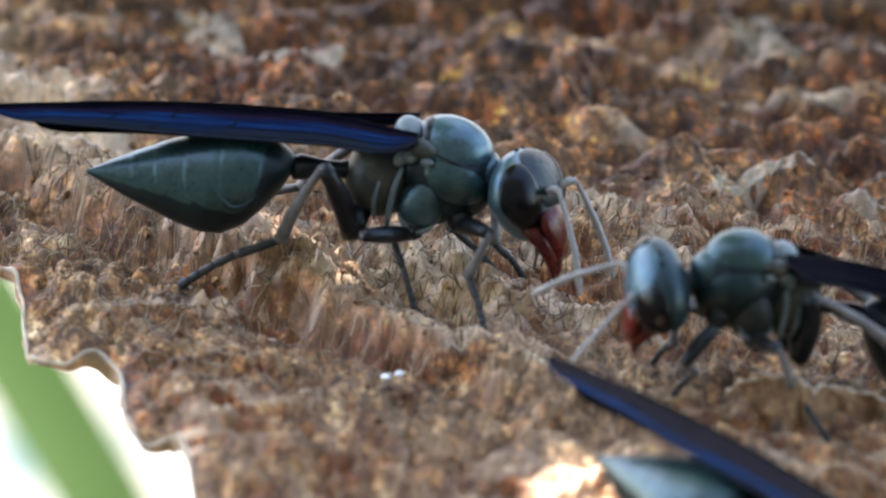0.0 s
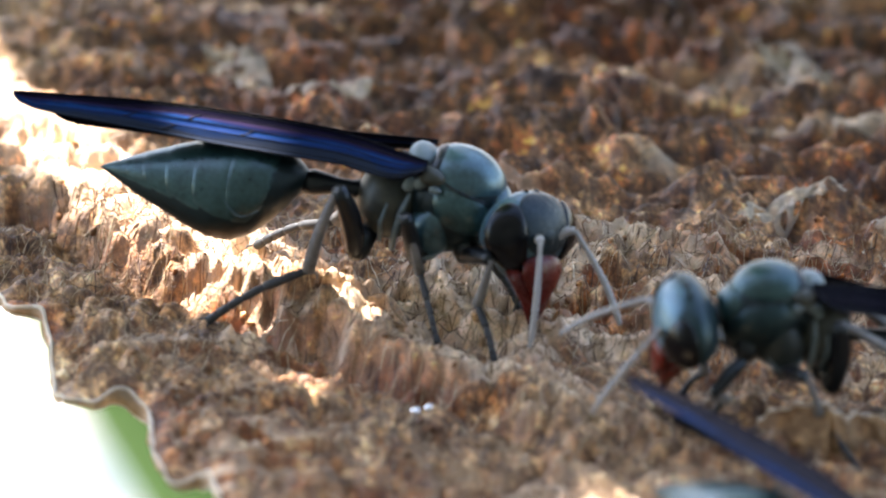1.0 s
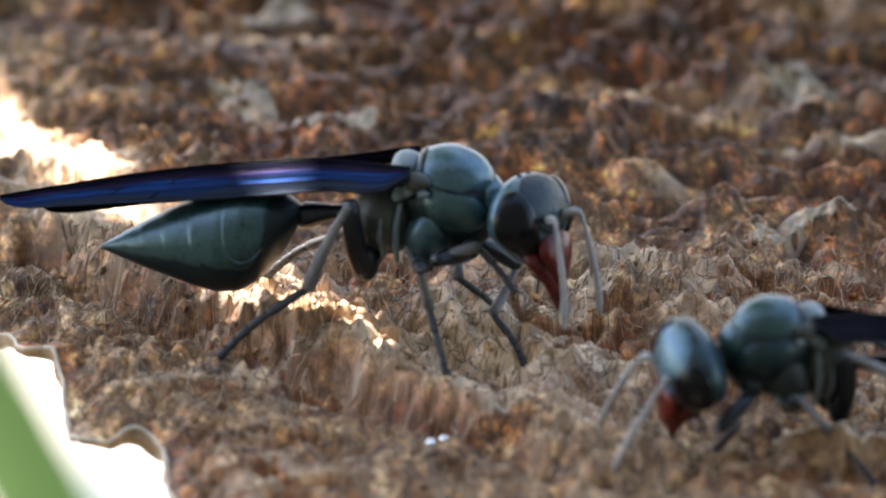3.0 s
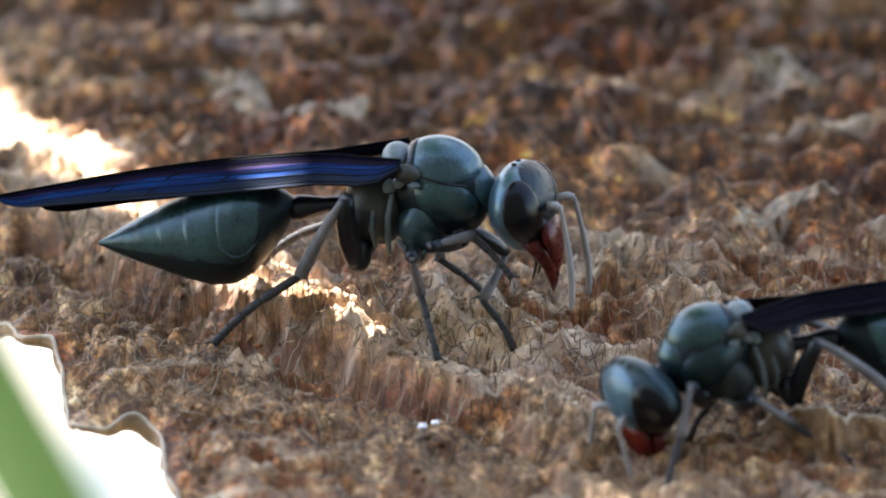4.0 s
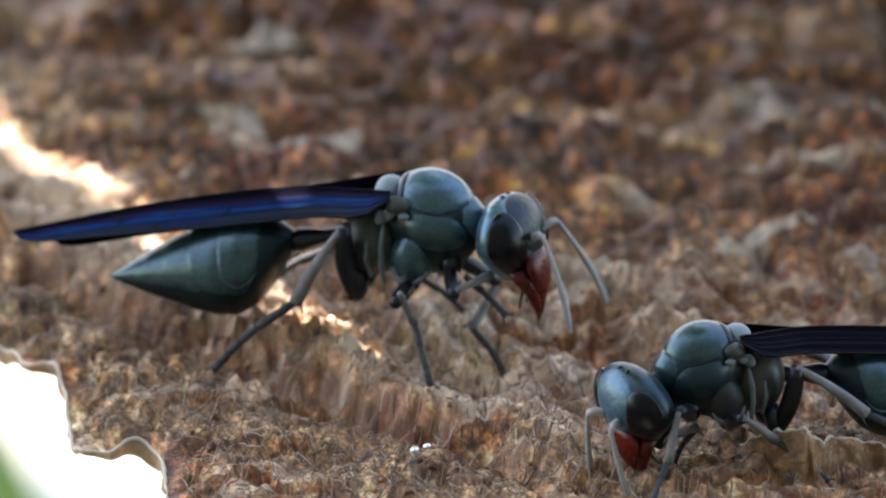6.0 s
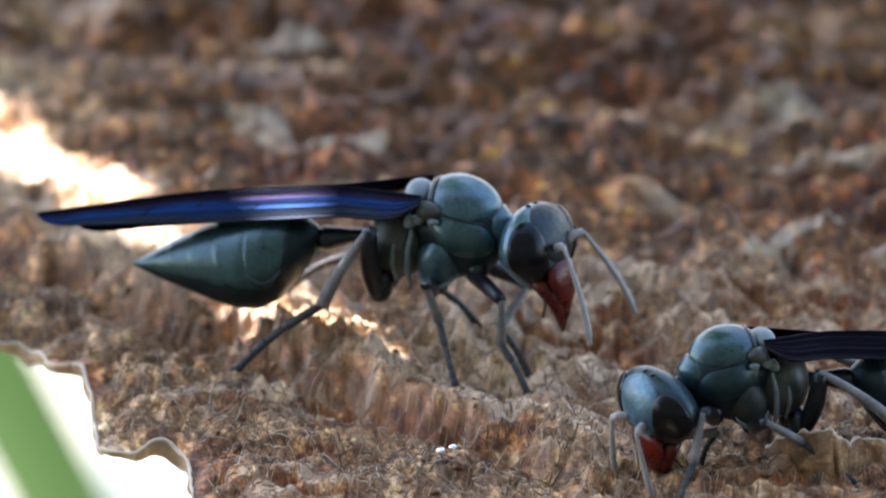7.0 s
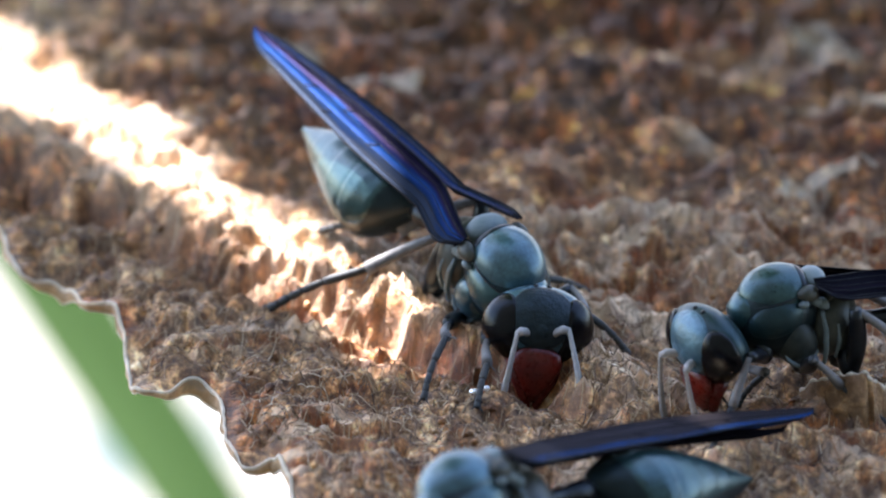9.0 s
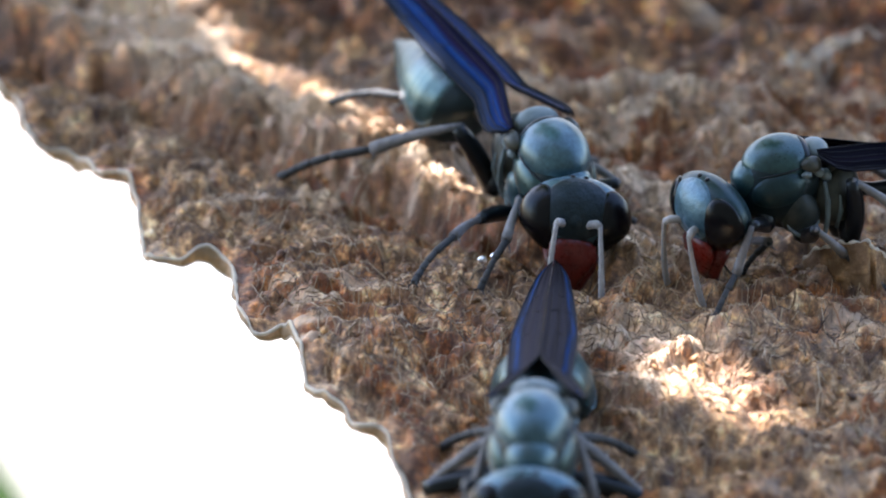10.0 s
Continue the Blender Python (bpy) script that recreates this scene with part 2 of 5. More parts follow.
def blob(center, radii, warp=None, nu=24, nv=16, turn=None):
    """A rounded form: a sphere of given half-sizes, bent by warp(unit vector) -> factor triple."""
    vs, fs = [], []
    q = Euler([radians(a) for a in turn]).to_matrix() if turn else Matrix.Identity(3)
    for j in range(nv + 1):
        ph = math.pi * j / nv
        for i in range(nu):
            th = 2 * math.pi * i / nu
            u = Vector((math.sin(ph) * math.cos(th), math.sin(ph) * math.sin(th), math.cos(ph)))
            k = warp(u) if warp else (1, 1, 1)
            p = Vector((u.x * radii[0] * k[0], u.y * radii[1] * k[1], u.z * radii[2] * k[2]))
            vs.append(tuple(q @ p + Vector(center)))
    for j in range(nv):
        for i in range(nu):
            a, b = j * nu + i, j * nu + (i + 1) % nu
            fs.append((a, a + nu, b + nu, b))
    return vs, fs


# ---- the nest surface ----
def lattice(ix, iy, seed):
    h = (ix.astype(np.int64) * 374761393 + iy.astype(np.int64) * 668265263 + seed * 2147483647) & 0xFFFFFFFF
    h = ((h ^ (h >> 13)) * 1274126177) & 0xFFFFFFFF
    return ((h ^ (h >> 16)) & 0xFFFF) / 65535.0


def vnoise(x, y, seed):
    ix, iy = np.floor(x), np.floor(y)
    fx, fy = x - ix, y - iy
    ux, uy = fx * fx * (3 - 2 * fx), fy * fy * (3 - 2 * fy)
    a, b = lattice(ix, iy, seed), lattice(ix + 1, iy, seed)
    c, d = lattice(ix, iy + 1, seed), lattice(ix + 1, iy + 1, seed)
    return (a + (b - a) * ux) * (1 - uy) + (c + (d - c) * ux) * uy - 0.5


def fbm(x, y, seed, octaves=4, gain=0.5):
    s, k, f = 0, 1.0, 1.0
    for o in range(octaves):
        s = s + k * vnoise(x * f + 17.3 * o, y * f - 9.1 * o, seed + o)
        k, f = k * gain, f * 2.03
    return s


def smooth(a, b, v):
    t = np.clip((v - a) / (b - a), 0, 1)
    return t * t * (3 - 2 * t)


def slope(y):
    """The lie of the nest wall: level under the insects, rising a little behind, falling towards the viewer."""
    u = np.maximum(y - 8, 0)
    rear = 0.704 + 0.06 * u + 0.58 * (1 - np.exp(-u / 5))
    return np.where(y > 8, rear, np.where(y > 0, 0.011 * y * y, np.where(y > -20, -0.008 * y * y, -3.2 + 0.32 * (y + 20))))


BIAS = 0.25


def ledges(x, y):
    """Scalloped layers of pulp: how far one is up a layer (0 to 1, its front face first), and how strong the layers are there."""
    p = y * 0.40 + 0.05 * x + 1.9 * fbm(x * 0.22, y * 0.22, 201, 3) + 0.42 * np.abs(fbm(x * 0.9, y * 0.35, 207, 3))
    return p - np.floor(p), smooth(-0.22, 0.18, fbm(x * 0.17, y * 0.17, 213, 2))


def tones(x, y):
    """How much rust, cream and rear shade the pulp takes: rust with painted shade in the troughs, cream pulp along the
    lips, paler where the sun falls, and the shade of the rear painted in.
    """
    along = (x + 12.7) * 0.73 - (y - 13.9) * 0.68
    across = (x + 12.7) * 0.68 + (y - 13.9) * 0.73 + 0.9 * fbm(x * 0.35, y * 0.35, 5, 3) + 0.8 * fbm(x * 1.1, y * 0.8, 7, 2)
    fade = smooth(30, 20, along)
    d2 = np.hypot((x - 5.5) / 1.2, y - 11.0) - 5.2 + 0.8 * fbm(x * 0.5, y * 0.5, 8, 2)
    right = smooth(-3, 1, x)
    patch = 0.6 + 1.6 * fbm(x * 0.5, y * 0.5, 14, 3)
    # rust below the lips, darkened to carry the shade there
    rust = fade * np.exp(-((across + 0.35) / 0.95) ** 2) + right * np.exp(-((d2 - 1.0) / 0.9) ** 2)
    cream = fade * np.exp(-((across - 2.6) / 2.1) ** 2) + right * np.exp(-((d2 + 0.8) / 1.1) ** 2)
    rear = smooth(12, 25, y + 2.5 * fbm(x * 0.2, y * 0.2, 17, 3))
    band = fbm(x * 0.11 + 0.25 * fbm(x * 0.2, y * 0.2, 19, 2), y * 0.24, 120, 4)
    # a paler patch painted where the sun patch falls
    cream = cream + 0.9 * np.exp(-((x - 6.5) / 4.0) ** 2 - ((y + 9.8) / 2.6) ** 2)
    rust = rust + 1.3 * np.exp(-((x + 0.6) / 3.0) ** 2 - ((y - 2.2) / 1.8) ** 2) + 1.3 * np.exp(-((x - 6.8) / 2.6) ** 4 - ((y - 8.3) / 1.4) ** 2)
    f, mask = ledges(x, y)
    # ledge fronts painted darker and tops paler, as light would leave them
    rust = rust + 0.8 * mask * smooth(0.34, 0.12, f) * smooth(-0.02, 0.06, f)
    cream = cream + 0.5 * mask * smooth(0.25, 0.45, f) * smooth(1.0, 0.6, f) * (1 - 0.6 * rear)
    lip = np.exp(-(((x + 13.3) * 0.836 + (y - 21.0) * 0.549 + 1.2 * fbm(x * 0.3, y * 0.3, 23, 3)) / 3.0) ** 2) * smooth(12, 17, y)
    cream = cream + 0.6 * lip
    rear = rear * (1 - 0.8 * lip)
    # the rear's shade painted into the colour, deeper to the right
    rear_shade = rear * np.clip(1.0 - 2.6 * band + 0.5 * smooth(8, 17, x), 0.1, 1)
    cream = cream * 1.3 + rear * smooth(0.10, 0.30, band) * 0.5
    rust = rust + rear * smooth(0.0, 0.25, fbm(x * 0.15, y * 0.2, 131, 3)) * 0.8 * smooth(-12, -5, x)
    return np.clip(np.stack([rust * patch * 1.3, cream * patch, rear_shade, 1 + 0 * x], -1), 0, 1)


def relief(x, y, fine=True):
    x, y = np.asarray(x, float), np.asarray(y, float)
    z = slope(y)
    # a lip that runs along the torn edge, with a rusty trough below it
    along = (x + 12.7) * 0.73 - (y - 13.9) * 0.68
    across = (x + 12.7) * 0.68 + (y - 13.9) * 0.73 + 0.9 * fbm(x * 0.35, y * 0.35, 5, 3) + 0.8 * fbm(x * 1.1, y * 0.8, 7, 2)
    fade = smooth(30, 20, along)
    z = z + fade * (0.95 * smooth(-0.8, 0.7, across) * smooth(5.5, 0.8, across) - 1.15 * np.exp(-((across + 1.0) / 0.95) ** 2))
    # a curved lip further along
    d2 = np.hypot((x - 5.5) / 1.2, y - 11.0) - 5.2 + 0.8 * fbm(x * 0.5, y * 0.5, 8, 2)
    z = z + 0.55 * smooth(-0.5, 0.4, -d2) * smooth(-3, 1, x)
    z = z - BIAS - 0.6 * np.exp(-((x - 1.2) / 2.2) ** 2 - ((y - 6.5) / 4.0) ** 2) + 0.4 * np.exp(-((x - 18) / 2.5) ** 2 - ((y + 4.5) / 2.5) ** 2) + 0.8 * np.exp(-((x - 15.4) / 1.8) ** 2 - ((y + 2.6) / 1.9) ** 2) + 1.2 * np.exp(-(x / 1.7) ** 2 - ((y - 0.1) / 1.7) ** 2)
    z = z - 1.1 * np.exp(-((x - 6.8) / 2.6) ** 4 - ((y - 8.3) / 1.3) ** 2)
    z = z + 0.9 * fbm(x * 0.16, y * 0.16, 21, 3) + 0.85 * fbm(x * 0.42, y * 0.55, 33, 3)
    if fine:
        wx, wy = x + 1.3 * fbm(x * 0.3, y * 0.3, 91, 3), y + 1.3 * fbm(x * 0.3, y * 0.3, 95, 3)
        layers = np.abs(fbm(wx * 0.22, wy * 0.75, 41, 3))
        z = z + 0.9 * (0.22 - layers) * (0.5 + 1.1 * smooth(-2, 14, y))
        strands = np.abs(fbm(wx * 1.3 + 0.4 * wy, wy * 0.55, 47, 3))
        z = z + (0.25 + 0.5 * smooth(-0.25, 0.3, fbm(x * 0.2, y * 0.2, 57, 2))) * (0.2 - strands) + 0.20 * fbm(x * 2.0, y * 2.0, 55, 3)
        tufts = np.abs(fbm(wx * 0.8 + 0.9 * wy, wy * 0.8 - 0.5 * wx, 58, 3))
        z = z + (0.15 + 0.5 * smooth(0.2, -0.25, fbm(x * 0.24, y * 0.2, 59, 2))) * (0.2 - tufts) - 0.35 * smooth(0.12, 0.34, fbm(x * 1.25, y * 0.95, 60, 3))
        z = z + 1.6 * smooth(14, 24, y) * (0.2 - np.abs(fbm(wx * 0.12, wy * 0.2, 66, 3)))
        f, mask = ledges(x, y)
        z = z + 0.75 * mask * (smooth(0.0, 0.26, f) - f)
        z = z - 0.8 * smooth(0.36, 0.50, fbm(wx * 0.32, wy * 0.45, 63, 2))
        z = z - 5.0 * np.exp(-((x - 23.5) / 2.2) ** 2 - ((y - 42) / 6.0) ** 2)
        z = z - 1.1 * np.exp(-((x + 10.5) / 0.75) ** 2 - ((y - 9.2) / 0.9) ** 2)
    return z


# the torn edge of the wall, in plan
EDGE = [(-52, 96), (-36, 60), (-28, 34), (-23, 22), (-21.0, 16.2), (-20.2, 15.2), (-19.5, 11.9), (-18.9, 10.5), (-17.2, 10.1), (-16.2, 7.3), (-15.3, 7.2), (-14.7, 6.4), (-14.4, 4.6),
        (-14.1, 2.1), (-13.7, 0.2), (-12.9, 0.0), (-11.8, 0.7), (-11.1, 0.8), (-10.4, -0.1), (-10.1, -2.3), (-9.9, -4.2), (-9.4, -6.4), (-8.8, -6.8), (-8.1, -6.4),
        (-7.5, -8.0), (-7.2, -9.9), (-6.9, -12.0), (-6.2, -12.9), (-5.5, -13.4), (-5.0, -14.8), (-3.9, -15.0), (-3.5, -16.7), (-2.9, -18.3), (-1.0, -23), (1.5, -30), (6.0, -46)]


def edge_curve(step=0.12):
    P = np.array(EDGE, float)
    out = []
    for i in range(len(P) - 1):
        p0, p1, p2, p3 = P[max(i - 1, 0)], P[i], P[i + 1], P[min(i + 2, len(P) - 1)]
        k = max(2, int(np.linalg.norm(p2 - p1) / step))
        for t in np.arange(k) / k:
            out.append(0.5 * ((2 * p1) + (p2 - p0) * t + (2 * p0 - 5 * p1 + 4 * p2 - p3) * t * t + (3 * p1 - p0 - 3 * p2 + p3) * t ** 3))
    out = np.array(out)
    s = np.arange(len(out)) * step
    out[:, 0] += 0.14 * fbm(s * 1.1, s * 0 + 3.3, 71, 3)
    out[:, 1] += 0.14 * fbm(s * 1.1, s * 0 + 8.7, 72, 3)
    return out


edge_line = edge_curve()
edge_way = np.roll(edge_line, -2, 0) - np.roll(edge_line, 2, 0)
edge_way[:2], edge_way[-2:] = edge_way[2], edge_way[-3]
edge_way /= np.linalg.norm(edge_way, axis=1)[:, None]


def edge_gap(x, y):
    """How far a place lies from the torn edge (below 0: beyond it, in the air), and the nearest point of the edge."""
    p = np.stack([np.ravel(x), np.ravel(y)], -1).astype(float)
    gap, near = np.full(len(p), 30.0), p.copy()
    todo = np.nonzero(p[:, 0] < np.interp(p[:, 1], [-46, -18, 0, 20, 60, 96], [12, 4, -4, -12, -26, -44]) + 4)[0]
    for k in range(0, len(todo), 4000):
        q = p[todo[k:k + 4000]]
        d2 = ((q[:, None, :] - edge_line[None]) ** 2).sum(-1)
        i = d2.argmin(1)
        w, o = edge_way[i], q - edge_line[i]
        gap[todo[k:k + 4000]] = np.sqrt(d2.min(1)) * np.sign(w[:, 0] * o[:, 1] - w[:, 1] * o[:, 0])
        near[todo[k:k + 4000]] = edge_line[i]
    return gap, near


def steps(*runs):
    return np.concatenate([np.arange(a, b, d) for a, b, d in runs])


def sheet(xs, ys, keep, snap):
    """A grid over the wall, cut off along the torn edge: places, gaps to the edge and faces."""
    X, Y = np.meshgrid(xs, ys)
    gap, near = edge_gap(X, Y)
    V = np.stack([X.ravel(), Y.ravel()], -1)
    close = np.abs(gap) < snap
    V[close] = near[close]
    idx = np.arange(len(V)).reshape(X.shape)
    quads = np.stack([idx[:-1, :-1], idx[:-1, 1:], idx[1:, 1:], idx[1:, :-1]], -1).reshape(-1, 4)
    quads = quads[(gap[quads] > keep).all(1)]
    used = np.unique(quads)
    back = np.zeros(len(V), int)
    back[used] = np.arange(len(used))
    return V[used], np.maximum(gap[used], 0), back[quads]


def nest_wall():
    V, gap, quads = sheet(steps((-50, -23, 0.7), (-23, 23, 0.14), (23, 60, 0.7)), steps((-46, -22, 0.5), (-22, 14, 0.14), (14, 30, 0.22), (30, 52, 0.35), (52, 96, 1.0)), -0.10, 0.10)
    near = smooth(0.0, 1.0, gap)
    Z = relief(V[:, 0], V[:, 1]) * near + relief(V[:, 0], V[:, 1], False) * (1 - near) - 0.25 * np.exp(-gap / 0.45)
    # underside, so that the wall has thickness
    U, ugap, under = sheet(steps((-50, 60, 1.0)), steps((-46, 96, 1.0)), 0.2, 0.0)
    uz = relief(U[:, 0], U[:, 1], False) - 0.8 - 1.5 * smooth(0, 12, ugap)
    verts = np.concatenate([np.column_stack([V, Z]), np.column_stack([U, uz])]) * MM
    faces = np.concatenate([quads, under[:, ::-1] + len(V)])
    me = bpy.data.meshes.new("nest_wall")
    me.vertices.add(len(verts))
    me.vertices.foreach_set("co", verts.ravel())
    me.loops.add(faces.size)
    me.loops.foreach_set("vertex_index", faces.ravel())
    me.polygons.add(len(faces))
    me.polygons.foreach_set("loop_start", np.arange(0, faces.size, 4))
    me.polygons.foreach_set("use_smooth", np.ones(len(faces), bool))
    me.update(calc_edges=True)
    me.validate()
    me.materials.append(PULP)
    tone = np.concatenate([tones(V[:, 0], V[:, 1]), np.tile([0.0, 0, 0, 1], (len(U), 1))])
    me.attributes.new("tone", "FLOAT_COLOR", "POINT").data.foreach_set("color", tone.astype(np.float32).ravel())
    return me


ground = tagged(new("ground", nest_wall()), "rough brown fibrous nest wall of chewed wood pulp", "nest wall", kind="structure")


def edge_strip(profile, close=False):
    """A strip along the torn edge; profile(i): points (outwards, upwards) across it."""
    z = relief(edge_line[:, 0], edge_line[:, 1], False) - 0.25
    vs, fs, n, m = [], [], len(profile(0)), len(edge_line)
    for i in range(m):
        for o, h in profile(i):
            vs.append((edge_line[i, 0] + edge_way[i, 1] * o, edge_line[i, 1] - edge_way[i, 0] * o, z[i] + h))
    for i in range(m - 1):
        for j in range(n if close else n - 1):
            k = (j + 1) % n
            fs.append((i * n + j, i * n + k, (i + 1) * n + k, (i + 1) * n + j))
    return vs, fs


def scoops():
    """How tall the hanging paper is along the edge: tall in the scoops, low on the points between them."""
    k = np.exp(-(np.arange(-30, 31) / 15.0) ** 2)
    k /= k.sum()
    mean = np.stack([np.convolve(np.pad(edge_line[:, c], 30, "edge"), k, "valid") for c in (0, 1)], -1)
    o = edge_line - mean
    depth = np.convolve(np.pad(edge_way[:, 0] * o[:, 1] - edge_way[:, 1] * o[:, 0], 6, "edge"), np.ones(13) / 13, "valid")
    return np.clip(0.30 + 0.75 * depth, 0.14, 1.0) + 0.16 * fbm(np.arange(len(edge_line)) * 0.09, 4.4 + 0 * depth, 79, 3)


FLANGE = scoops()


def flange_height(i):
    return float(FLANGE[i])


def flange():
    """The thin paper wall that hangs from the torn edge, buckled along its length."""
    def profile(i):
        h = flange_height(i)
        b = 0.16 * float(fbm(np.array(i * 0.16), np.array(6.1), 83, 2))
        out = [(0.02, 0.06), (0.07 + 0.3 * b, -0.15 * h), (0.10 + b, -0.45 * h), (0.07 + b, -0.75 * h), (0.02 + b, -h)]
        return out + [(o - 0.07, q) for o, q in reversed(out)]
    return mesh_of("flange", *edge_strip(profile, True), PULP_PALE)


def bead(lower):
    def profile(i):
        r = 0.07 + 0.05 * float(fbm(np.array(i * 0.11), np.array(2.2), 77, 3))
        b = 0.16 * float(fbm(np.array(i * 0.16), np.array(6.1), 83, 2)) if lower else 0.0
        c = -flange_height(i) if lower else 0.05
        r = r * (0.6 if lower else 1.0)
        return [(b + math.cos(math.pi * j / 4) * r, c + math.sin(math.pi * j / 4) * r * 1.2) for j in range(8)]
    return mesh_of("rim", *edge_strip(profile, True), RIM)


part("flange", flange(), ground, "thin buckled tan paper hanging from the tear")
for lower in (False, True):
    part("rim", bead(lower), ground, "thin pale papery torn rim")


# ---- loose bits on the wall ----
def fibre_mat():
    m, n, l, b = node_mat("loose_fibre")
    g = n.new("ShaderNodeNewGeometry")
    c = ramp(n, l, g.outputs["Random Per Island"], [(0.0, (0.04, 0.022, 0.018)), (0.3, (0.15, 0.075, 0.032)), (0.6, (0.27, 0.17, 0.085)), (0.9, (0.44, 0.33, 0.20)), (0.97, (0.60, 0.50, 0.35)), (1.0, (0.28, 0.10, 0.03))])
    l.new(c.outputs[0], b.inputs["Base Color"])
    b.inputs["Roughness"].default_value = 0.5
    return m


def fibres(count, seed, x0, x1, y0, y1):
    """Short curved strands of wood fibre that lie on the pulp, joined."""
    rng = np.random.default_rng(seed)
    vs, fs = [], []
    X = rng.uniform(x0, x1, count)
    Y = rng.uniform(y0, y1, count)
    keep = edge_gap(X, Y)[0] > 0.7
    X, Y = X[keep], Y[keep]
    m = len(X)
    L, a, r = rng.uniform(0.25, 1.1, m) ** 1.4, rng.normal(1.3, 0.9, m), rng.uniform(0.010, 0.025, m)
    bend, lift = rng.normal(0, 0.2, m), rng.uniform(0.0, 0.10, m)
    end = np.sign(rng.normal(size=m))
    s = np.linspace(-0.5, 0.5, 5)[None, :]
    L, a, r, bend, lift, end = (q[:, None] for q in (L, a, r, bend, lift, end))
    px = X[:, None] + L * s * np.cos(a) - bend * s * s * np.sin(a)
    py = Y[:, None] + L * s * np.sin(a) + bend * s * s * np.cos(a)
    pz = relief(px, py) + r * 0.6 + lift * np.abs(s + 0.5 * end) ** 2
    w = r * np.array([1.0, 1.2, 1.2, 1.0, 0.4])[None, :]
    nx, ny = -np.sin(a), np.cos(a)
    V = np.stack([np.stack([px + nx * w, py + ny * w, pz], -1), np.stack([px, py, pz + w * 1.3], -1), np.stack([px - nx * w, py - ny * w, pz], -1)], 2)
    vs = V.reshape(-1, 3).tolist()
    for k in range(m):
        for i in range(4):
            q = k * 15 + i * 3
            fs += [(q, q + 1, q + 4, q + 3), (q + 1, q + 2, q + 5, q + 4)]
    return vs, fs


fv, ff = fibres(26000, 4, -20, 20, -19, 17)
tagged(new("loose_fibres", mesh_of("loose_fibres", fv, ff, fibre_mat(), False)),
       "short loose straw-coloured wood fibres on the pulp", "plant fibres", kind="stuff")


def crumbs(count, seed):
    rng = np.random.default_rng(seed)
    vs, fs = [], []
    X, Y = rng.uniform(-20, 21, count), rng.uniform(-24, 26, count)
    keep = edge_gap(X, Y)[0] > 0.9
    for x, y in zip(X[keep], Y[keep]):
        r = rng.uniform(0.06, 0.18)
        p = rng.uniform(0, 9, 3)
        k = len(vs)
        v, f = blob((x, y, float(relief(x, y)) + r * 0.15), (r * rng.uniform(0.7, 1.5), r * rng.uniform(0.7, 1.3), r * 0.7),
                    lambda u: (1 + 0.35 * math.sin(3 * u.y + p[0]), 1 + 0.35 * math.sin(3 * u.z + p[1]), 1 + 0.4 * math.sin(4 * u.x + p[2])), 7, 5,
                    (rng.uniform(0, 60), rng.uniform(0, 60), rng.uniform(0, 360)))
        vs += v
        fs += [tuple(i + k for i in q) for q in f]
    return vs, fs


cv, cf = crumbs(900, 9)
tagged(new("pulp_crumbs", mesh_of("pulp_crumbs", cv, cf, PULP)), "small brown crumbs of chewed pulp on the wall", "pulp crumbs", kind="stuff")


def flake(x, y, lx, ly, turn, curl, seed, material=FLAKE, thick=0.12, tilt=0.0):
    """A thin uneven flake of bark or paper that lies on the wall, its rim curled up."""
    nu, nv = 14, 10
    vs, fs = [], []
    ca, sa = math.cos(radians(turn)), math.sin(radians(turn))
    for side in (1, 0):
        for j in range(nv + 1):
            for i in range(nu + 1):
                u, v = 2 * i / nu - 1, 2 * j / nv - 1
                d = max(abs(u), abs(v))
                h = math.hypot(u, v) or 1
                k = (d / h) * (1 + 0.22 * noise.noise((u * 1.3 + seed, v * 1.3, seed * 0.7)) * 2) + (1 - d / h) * 0.25
                px, py = u * k * lx / 2, v * k * ly / 2
                wx, wy = x + px * ca - py * sa, y + px * sa + py * ca
                z = float(relief(wx, wy)) + 0.05 + 0.6 * curl * d ** 3 + 0.2 * noise.noise((wx * 0.7, wy * 0.7, seed)) + tilt * u
                vs.append((wx, wy, z + (thick if side else 0)))
    n1 = (nu + 1) * (nv + 1)
    for j in range(nv):
        for i in range(nu):
            a = j * (nu + 1) + i
            fs.append((a, a + 1, a + nu + 2, a + nu + 1))
            fs.append((n1 + a, n1 + a + nu + 1, n1 + a + nu + 2, n1 + a + 1))
    loop = [i for i in range(nu)] + [nu + j * (nu + 1) for j in range(nv)] + [nv * (nu + 1) + nu - i for i in range(nu)] + [(nv - j) * (nu + 1) for j in range(nv)]
    for a, b in zip(loop, loop[1:] + loop[:1]):
        fs.append((a, n1 + a, n1 + b, b))
    me = mesh_of("wood_flake", vs, fs, material)
    return tagged(new("wood_flake", me), "pale grey-buff flake of weathered wood on the brown wall", "wood flake", "flakes behind the wasps")


for k, (x, y, lx, ly, turn, curl) in enumerate([
        (-4.6, 30.6, 4.4, 3.6, -30, 0.15), (-8.4, 34.0, 2.4, 6.4, 24, 0.2), (15.0, 20.0, 7.4, 2.2, 46, 0.15), (15.6, 36.5, 3.0, 7.5, 14, 0.2), (-7.4, 45.0, 4.0, 4.0, 5, 0.2), (18.6, 16.7, 2.4, 1.6, 10, 0.15)]):
    flake(x, y, lx * 0.8, ly * 0.75, turn, 0.15 * curl, k + 1, FLAKE, 0.05)


